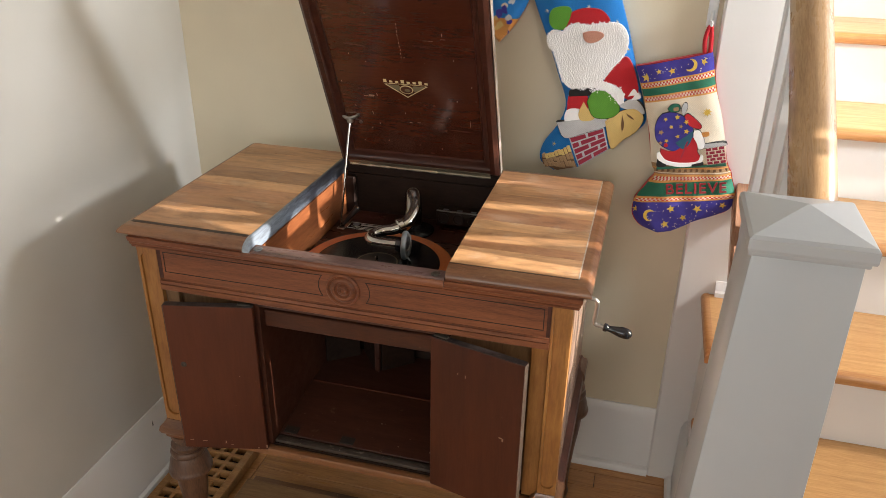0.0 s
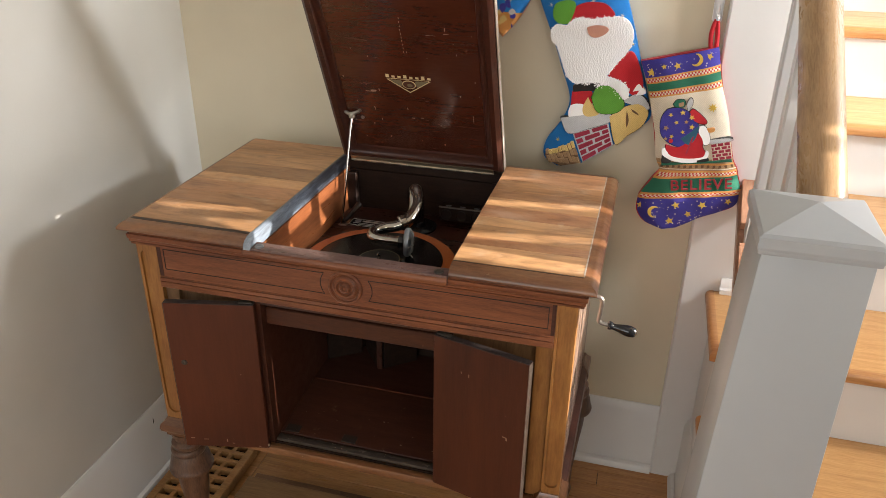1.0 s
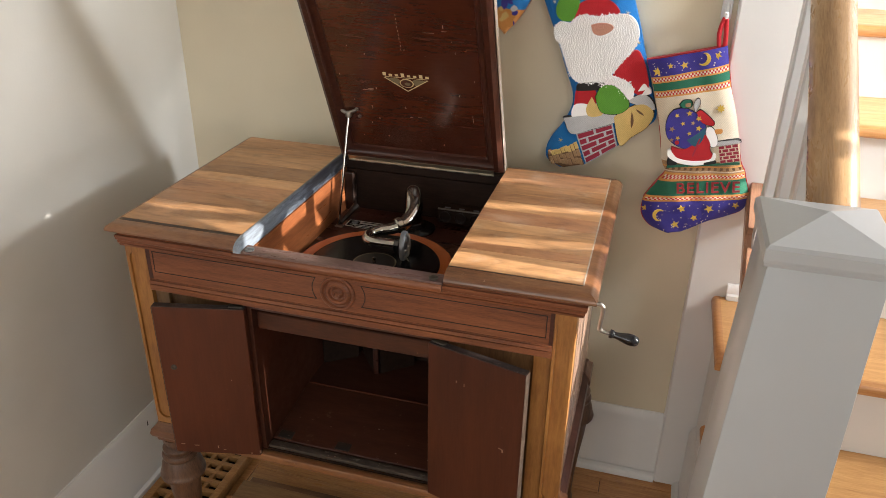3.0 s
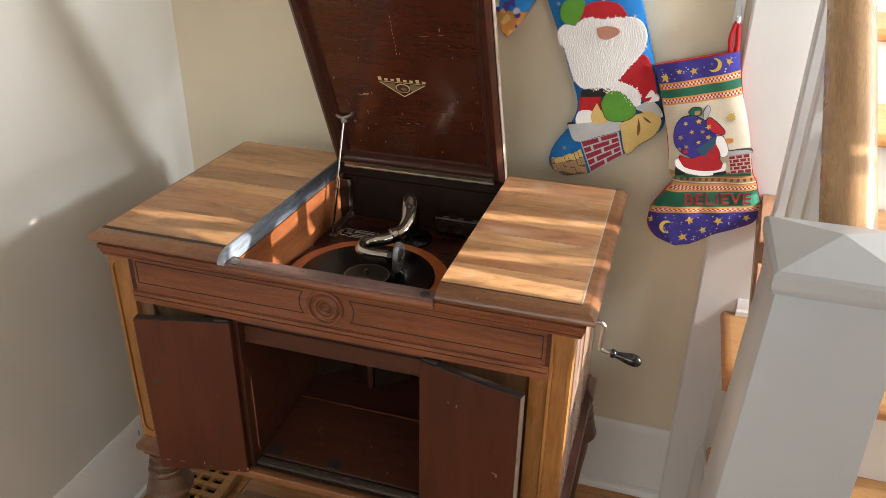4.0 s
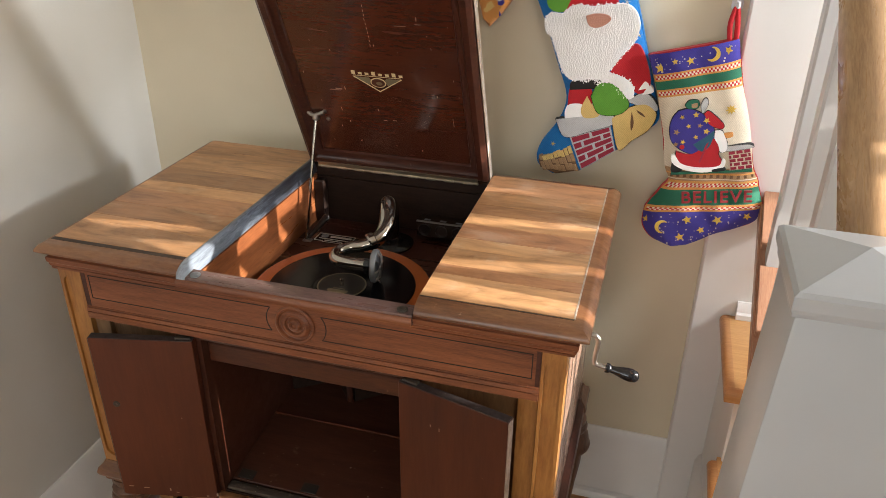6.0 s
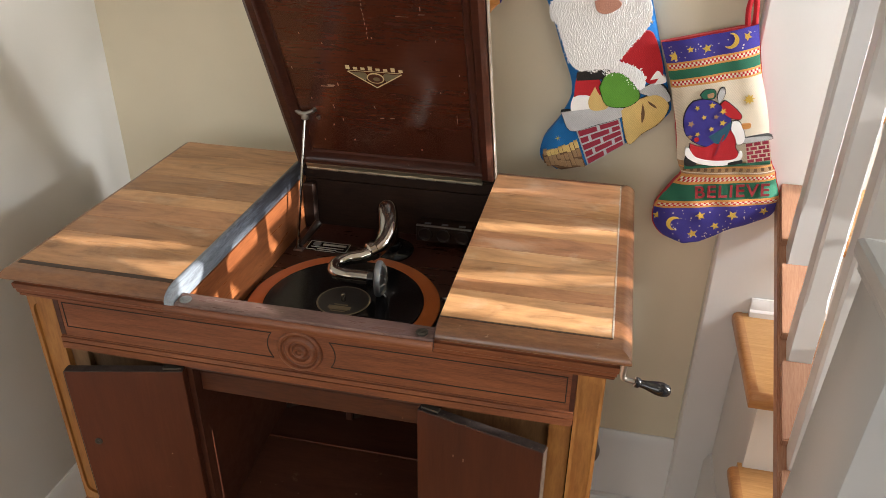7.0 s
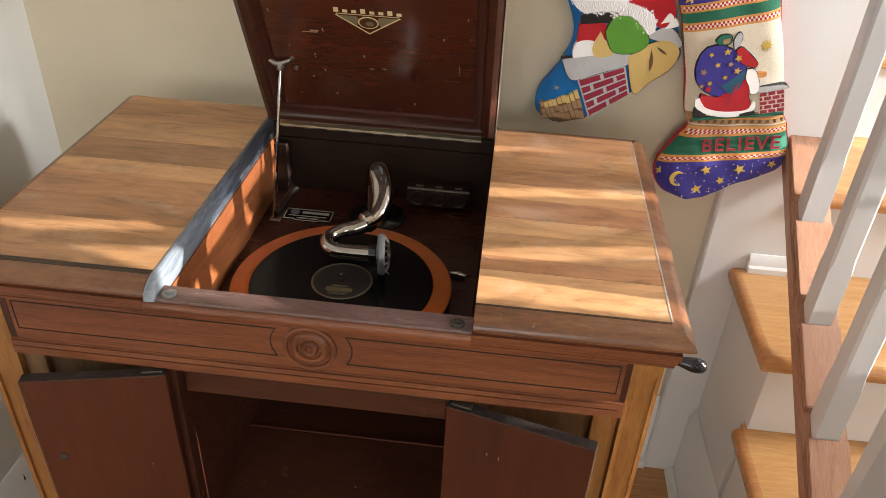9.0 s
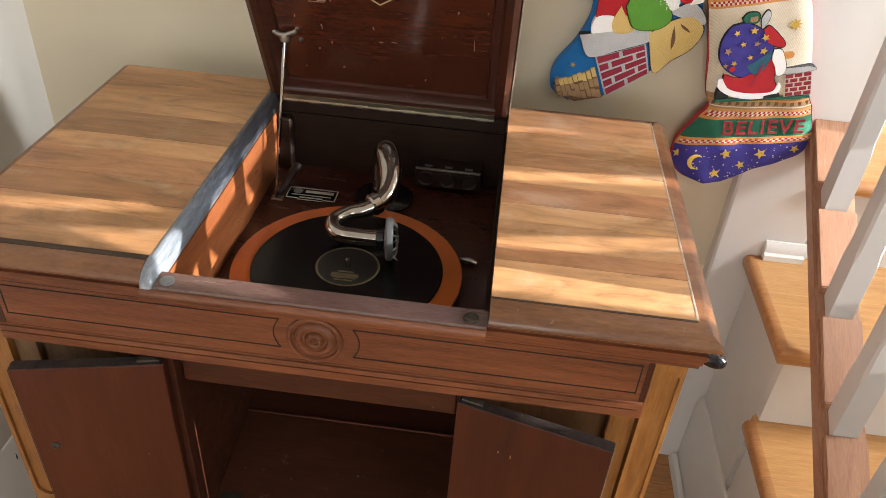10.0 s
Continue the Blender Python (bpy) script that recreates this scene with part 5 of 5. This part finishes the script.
shape(st1, "brown_fold", tops([(42.8, 12.8), (43.6, 10.2), (43.2, 8.4), (42.8, 10.2)]), C_BROWN, 0.0036)
shape(st1, "brown_fold", tops([(43.4, 13.0), (45.0, 12.2), (45.6, 11.4), (44.2, 12.0)]), C_BROWN, 0.0036)
bricks(st1, tops([(34.4, -0.6), (40.7, 4.2), (39.2, 9.0), (31.6, 6.0)]), 5, 2, C_BRICK, C_GREY)
shape(st1, "tan_patch", tops([(25.7, 0.6), (31.8, 3.8), (34.0, -0.8), (29.5, -2.0), (26.2, -0.9)]), C_BROWN, 0.002, 1)
for r in range(3):
    for k in range(9):
        u0, u1 = k / 9 + 0.006, (k + 1) / 9 - 0.006
        a, b = Vector((25.7, 1.2)).lerp(Vector((26.8, -1.6)), r / 3), Vector((31.9, 4.0)).lerp(Vector((34.0, -0.9)), r / 3)
        a2, b2 = Vector((25.7, 1.2)).lerp(Vector((26.8, -1.6)), (r + 0.88) / 3), Vector((31.9, 4.0)).lerp(Vector((34.0, -0.9)), (r + 0.88) / 3)
        j = rng.uniform(-0.25, 0.25)
        shape(st1, "thatch_stitch", tops([tuple(a.lerp(b, u0) + Vector((0, j))), tuple(a.lerp(b, u1) + Vector((0, j))), tuple(a2.lerp(b2, u1) + Vector((0, j))), tuple(a2.lerp(b2, u0) + Vector((0, j)))]), C_YELLOW if r == 0 and rng.random() < 0.8 else C_TAN, 0.0032, 1)
for s, u in ((5.3, 0.2), (5.9, 0.14), (5.0, 0.32), (1.25, 0.12), (1.2, 0.62), (1.7, 0.9), (2.6, 0.95)):
    applique(st1, "stitched_star", at1(s, u), star(0.006, 6, 0.2), C_STAR if s > 2 else C_CREAM, 0.0012)

# the banded navy one, over the end board
FRONT, HANG = 0.582, 0.6095


def tops(pts):
    return [(0.476 + (x / 100 - 0.476) * 0.989, TOP + 0.594 + (z / 100 - 0.594) * 0.989) for x, z in pts]


L2 = tops([(44.5, 22.9), (45.9, 19.3), (47.3, 15.1), (49.0, 8.5), (50.4, 1.7), (51.5, -0.9), (50.2, -3.1), (48.1, -6.8), (47.6, -8.3), (47.7, -11.5), (50.0, -14.2), (54.0, -15.3)])
R2 = tops([(59.8, 26.9), (60.8, 23.4), (62.0, 18.7), (64.4, 11.5), (66.6, 3.4), (67.9, 0.9), (68.3, -0.4), (69.5, -3.6), (69.5, -4.9), (68.4, -8.2), (62.5, -11.2), (56.5, -14.8)])
BANDS = [(0, 1, C_NAVY, "cuff"), (1, 1.34, C_ORANGE, "braid"), (1.34, 1.72, C_GREEN, "green_band"), (1.72, 2, C_ORANGE, "braid"), (2, 4, C_CREAM, "cream_panel"), (4, 5, C_TAN, "tan_band"), (5, 6, C_ORANGE, "braid"), (6, 7, C_GREEN, "green_band"), (7, 8, C_ORANGE, "braid"), (8, 11, C_NAVY, "toe")]
st2, at2 = stocking(L2, R2, BANDS, C_RED, "navy, green and cream banded Christmas stocking with stars")


def checks(s0, s1, cols):
    for mat, ph, nm in ((C_CREAM, 0, "cream_check_trim"), (C_RED, 1, "red_check_trim")):
        bm = bmesh.new()
        for r in range(2):
            for k in range(cols):
                if (k + r) % 2 == ph:
                    a, b = s0 + (s1 - s0) * (0.24 + 0.26 * r), s0 + (s1 - s0) * (0.24 + 0.26 * (r + 1))
                    u0, u1 = 0.02 + 0.96 * k / cols, 0.02 + 0.96 * (k + 1) / cols
                    bm.faces.new([bm.verts.new(at2(s, u) - Vector((0, 0.0006, 0))) for s, u in ((a, u0), (a, u1), (b, u1), (b, u0))])
        tagged(part(nm, bm, mat, st2), kind="stuff")


for a, b in ((1, 1.34), (1.72, 2), (5, 6), (7, 8)):
    checks(a, b, 44)
for s, u, r in ((0.72, 0.10, 0.010), (0.60, 0.45, 0.008), (0.42, 0.87, 0.008), (0.5, 0.28, 0.006), (8.55, 0.04, 0.008), (8.55, 0.40, 0.009), (8.6, 0.66, 0.010), (8.45, 0.90, 0.008), (9.3, 0.58, 0.008), (9.9, 0.42, 0.0095)):
    applique(st2, "gold_star", at2(s, u), star(r, 5, 0.45, 0.3 + u), C_STAR)


def moon(r):
    out = [(r * math.cos(t), r * math.sin(t)) for t in np.linspace(-2.0, 2.0, 13)]
    return out + [(r * 0.35 + r * 0.72 * math.cos(t) - r * 0.62, r * 0.82 * math.sin(t)) for t in np.linspace(1.75, -1.75, 11)]


applique(st2, "gold_moon", at2(0.45, 0.70), moon(0.013), C_STAR, turn=-0.2)
applique(st2, "gold_moon", at2(9.0, 0.19), moon(0.014), C_STAR, turn=math.pi - 0.2)
dots = bmesh.new()
rng = random.Random(8)
for k in range(95):
    s, u = (rng.uniform(0.08, 0.92), rng.uniform(0.05, 0.95)) if k < 30 else (rng.uniform(8.15, 10.6), rng.uniform(0.08, 0.92))
    p, r = at2(s, u), rng.choice((0.0008, 0.0011, 0.0016))
    dots.faces.new([dots.verts.new((p.x + r * math.cos(t), p.y - 0.0008, p.z + r * math.sin(t))) for t in (0, 1.26, 2.5, 3.77, 5.03)])
tagged(part("stitched_dots", dots, C_CREAM, st2), kind="stuff")
# the picture panel, in plain shapes
def patch(name, pts, mat, thick=0.0024, lined=False, steps=4):
    return shape(st2, name, tops(pts), mat, thick, steps, 0.0, lined)


patch("navy_round", [(51.3, 13.3), (53.2, 13.9), (55.6, 13.3), (57.6, 11.7), (58.4, 9.7), (58.1, 7.1), (55.6, 5.2), (52.9, 5.7), (50.9, 7.3), (50.2, 9.8), (50.5, 12.0)], C_NAVY, 0.0022, True)
patch("red_patch", [(52.0, 5.4), (54.5, 5.1), (56.5, 6.6), (57.4, 8.6), (59.0, 8.5), (59.9, 7.6), (59.8, 5.7), (60.6, 4.4), (59.9, 3.2), (56.5, 2.6), (53.6, 2.9), (52.2, 4.0)], C_RED, 0.0026, True)
patch("teal_patch", [(54.8, 7.1), (56.8, 8.8), (58.3, 10.2), (58.1, 7.4), (56.7, 5.8)], C_TEAL, 0.0029)
patch("green_patch", [(52.3, 14.5), (53.0, 15.5), (54.4, 15.7), (54.9, 14.9), (54.5, 14.0), (53.0, 13.9)], C_GREEN, 0.0024, True)
patch("tan_patch", [(53.4, 14.9), (54.5, 15.2), (54.6, 14.3), (53.6, 14.1)], C_TAN, 0.0027)
patch("grey_patch", [(55.1, 14.8), (55.5, 16.0), (56.1, 16.1), (56.4, 15.2), (56.1, 14.0), (55.6, 13.3)], C_GREY, 0.0024, True)
patch("red_patch", [(55.9, 13.2), (56.7, 13.9), (58.5, 12.7), (59.8, 11.5), (59.6, 10.7), (58.2, 10.8), (57.0, 11.4)], C_RED, 0.0027, True)
patch("cream_patch", [(58.4, 10.3), (59.7, 10.3), (61.0, 8.0), (61.0, 6.5), (60.0, 6.1), (59.3, 7.5), (58.5, 8.7)], C_WHITE, 0.0030, True)
patch("tan_patch", [(59.9, 9.8), (61.5, 10.1), (61.6, 9.3), (60.4, 9.0)], C_ORANGE, 0.0026)
patch("white_patch", [(51.3, 4.4), (52.0, 4.6), (53.6, 3.0), (56.5, 2.7), (59.9, 3.3), (60.7, 4.9), (61.3, 4.2), (60.6, 2.7), (57.3, 1.7), (53.7, 1.9), (51.7, 3.0)], C_WHITE, 0.0031)
patch("black_patch", [(51.6, 2.8), (53.6, 2.0), (53.2, 1.3), (51.7, 1.3)], C_BLACK, 0.0033)
patch("black_patch", [(59.0, 2.6), (61.1, 3.3), (61.4, 2.6), (59.2, 2.1)], C_BLACK, 0.0033)
patch("red_fold", [(57.2, 7.6), (57.7, 7.8), (56.9, 4.0), (56.4, 3.9)], C_BRICK, 0.0029)
patch("green_line", [(51.7, 1.0), (66.2, 3.3), (66.3, 2.9), (51.8, 0.5)], C_GREEN, 0.0020, False, 1)
patch("grey_patch", [(60.7, 7.4), (64.7, 8.2), (65.5, 7.6), (61.0, 6.4)], C_GREY, 0.0026, True)
bricks(st2, tops([(62.3, 2.7), (66.3, 3.7), (65.2, 7.5), (61.3, 6.4)]), 5, 3, C_BRICK, C_CREAM)
for k, (x, z) in enumerate(((51.6, 9.2), (52.2, 12.2), (53.6, 10.6), (54.6, 12.9), (55.6, 10.9), (53.0, 7.4), (56.6, 12.0), (55.2, 8.6), (51.8, 6.8), (56.9, 9.9))):
    p = tops([(x, z)])[0]
    applique(st2, "gold_star", (p[0], FRONT - 0.0048, p[1]), star(0.0048 if k % 3 else 0.0062, 5, 0.45, k), C_STAR if k % 4 else C_TAN, 0.0012)
p = tops([(53.0, 6.4)])[0]
applique(st2, "red_dot", (p[0], FRONT - 0.0048, p[1]), [(0.0045 * math.cos(t), 0.0045 * math.sin(t)) for t in np.linspace(0, 2 * math.pi, 13)[:-1]], C_RED, 0.0012)
applique(st2, "gold_star", at2(2.55, 0.82), star(0.0095, 8, 0.5), C_STAR)
applique(st2, "gold_star", at2(4.05, 0.36), star(0.008, 5, 0.5), C_STAR)
for s in (4.25, 4.75):
    bm = bmesh.new()
    for k in range(20):
        u0, u1 = k / 20, (k + 1) / 20
        bm.faces.new([bm.verts.new(at2(a, u) - Vector((0, 0.0007, 0))) for a, u in ((s, u0), (s, u1), (s + 0.1, u1), (s + 0.1, u0))])
    part("band_line", bm, C_ORANGE if s < 4.5 else C_CREAM, st2)
for k in range(13):
    p = at2(4.5, 0.05 + 0.075 * k)
    applique(st2, "brown_stitch", p, [(-0.003, -0.004), (0.003, -0.002), (0.002, 0.004), (-0.003, 0.003)], C_BROWN, 0.0012)
# the word on the lower green band
word = bpy.data.curves.new("word", "FONT")
word.body, word.size, word.extrude, word.align_x, word.align_y = "BELIEVE", 0.034, 0.0008, "CENTER", "CENTER"
word.space_character, word.offset = 1.14, 0.0006
tmp = bpy.data.objects.new("word", word)
scene.collection.objects.link(tmp)
bpy.context.view_layer.update()
got = bmesh.new()
got.from_mesh(tmp.evaluated_get(bpy.context.evaluated_depsgraph_get()).to_mesh())
bpy.data.objects.remove(tmp)
a, b = at2(6.5, 0.24), at2(6.5, 0.94)
turn = math.atan2(b.z - a.z, b.x - a.x)
part("lettering", moved(got, Matrix.Translation((a + b) / 2 + Vector((0, -0.0034, 0))) @ FACE @ Matrix.Rotation(turn, 4, "Z")), C_WORD, st2, "dark red word on green")
part("loop", tube([(0.582, 0.600, TOP + 0.262), (0.578, 0.604, TOP + 0.295), (0.585, 0.612, TOP + 0.322), (0.590, 0.604, TOP + 0.295), (0.592, 0.600, TOP + 0.262)], 0.0048, 10, 6), C_RED, st2, "red hanging loop")

M_HOOK = paint("milky_plastic", (0.72, 0.74, 0.76), 0.3, 0.04, 60, 0.02)
for hx, hz in ((0.586, TOP + 0.345), (0.40, TOP + 0.47), (0.20, TOP + 0.47)):
    hook = thing("wall_hook", (hx, 0.635, hz), "milky plastic adhesive wall hook", "hook", "wall hooks")
    part("pad", box(hx - 0.010, hx + 0.010, 0.630, 0.6396, hz - 0.030, hz + 0.040, 0.004, seg=2), M_HOOK, hook)
    part("arm", tube([(hx, 0.632, hz + 0.005), (hx, 0.622, hz - 0.022), (hx, 0.612, hz - 0.026), (hx, 0.608, hz - 0.012)], 0.004, 10, 5), M_HOOK, hook)

# a third one, mostly behind the lid
FRONT, HANG = 0.600, 0.636
L3 = tops([(6.0, 47.0), (8.6, 40.0), (10.5, 34.0), (11.6, 30.0), (12.6, 27.0)])
R3 = tops([(22.0, 46.0), (21.6, 40.0), (19.6, 34.0), (17.0, 29.4), (13.8, 25.6)])
st3, at3 = stocking(L3, R3, [(0, 2.6, C_BLUE, "upper_body"), (2.6, 4, C_ORANGE, "lower_body")], C_PINK, "mottled blue and orange Christmas stocking behind the lid")
rng = random.Random(21)
for k in range(34):
    s, u = rng.uniform(0.3, 3.8), rng.uniform(0.1, 0.9)
    r = rng.uniform(0.004, 0.011)
    mat = rng.choice((C_BLUE, C_CREAM, C_NAVY, C_GREY)) if s < 2.6 else rng.choice((C_ORANGE, C_RED, C_NAVY, C_YELLOW))
    applique(st3, "worked_patch", at3(s, u), [(r * rng.uniform(0.6, 1.2) * math.cos(t), r * rng.uniform(0.6, 1.2) * math.sin(t)) for t in np.linspace(0, 2 * math.pi, 9)[:-1]], mat, 0.0012, lift=0.0002 * k * 0.1)

# ---- floor boards, last ----
BOARD = 0.057
rng = random.Random(5)
plank_meshes = {}


def plank(x0, x1, y):
    ln = round(x1 - x0, 2)
    if ln not in plank_meshes:
        me = mesh_from(box(-ln / 2 + 0.0006, ln / 2 - 0.0006, -BOARD / 2 + 0.0006, BOARD / 2 - 0.0006, -0.012, 0.0, 0.0012), "plank")
        me.materials.append(M_FLOOR)
        plank_meshes[ln] = me
    ob = new("plank", plank_meshes[ln])
    ob.parent = floor
    ob.location = ((x0 + x1) / 2, y, 0)


y = WALL_Y - BOARD / 2
while y > -1.3:
    x = WALL_X
    end = 0.68 if y > -0.42 else END_X
    step = rng.choice((0.25, 0.4, 0.6, 0.85))
    while x < end - 0.01:
        nx = min(end, x + step)
        if end - nx < 0.15:
            nx = end
        plank(x, nx, y)
        x, step = nx, rng.choice((0.6, 0.9, 1.3))
    y -= BOARD
part("boards_beyond", box(WALL_X, END_X, BACK_Y, y + BOARD / 2 - 0.001, -0.011, 0.0), M_FLOOR, floor, flat=True)
part("boards_under_stair", box(0.681, END_X, -0.41, WALL_Y, -0.011, -0.001), M_FLOOR, floor, flat=True)
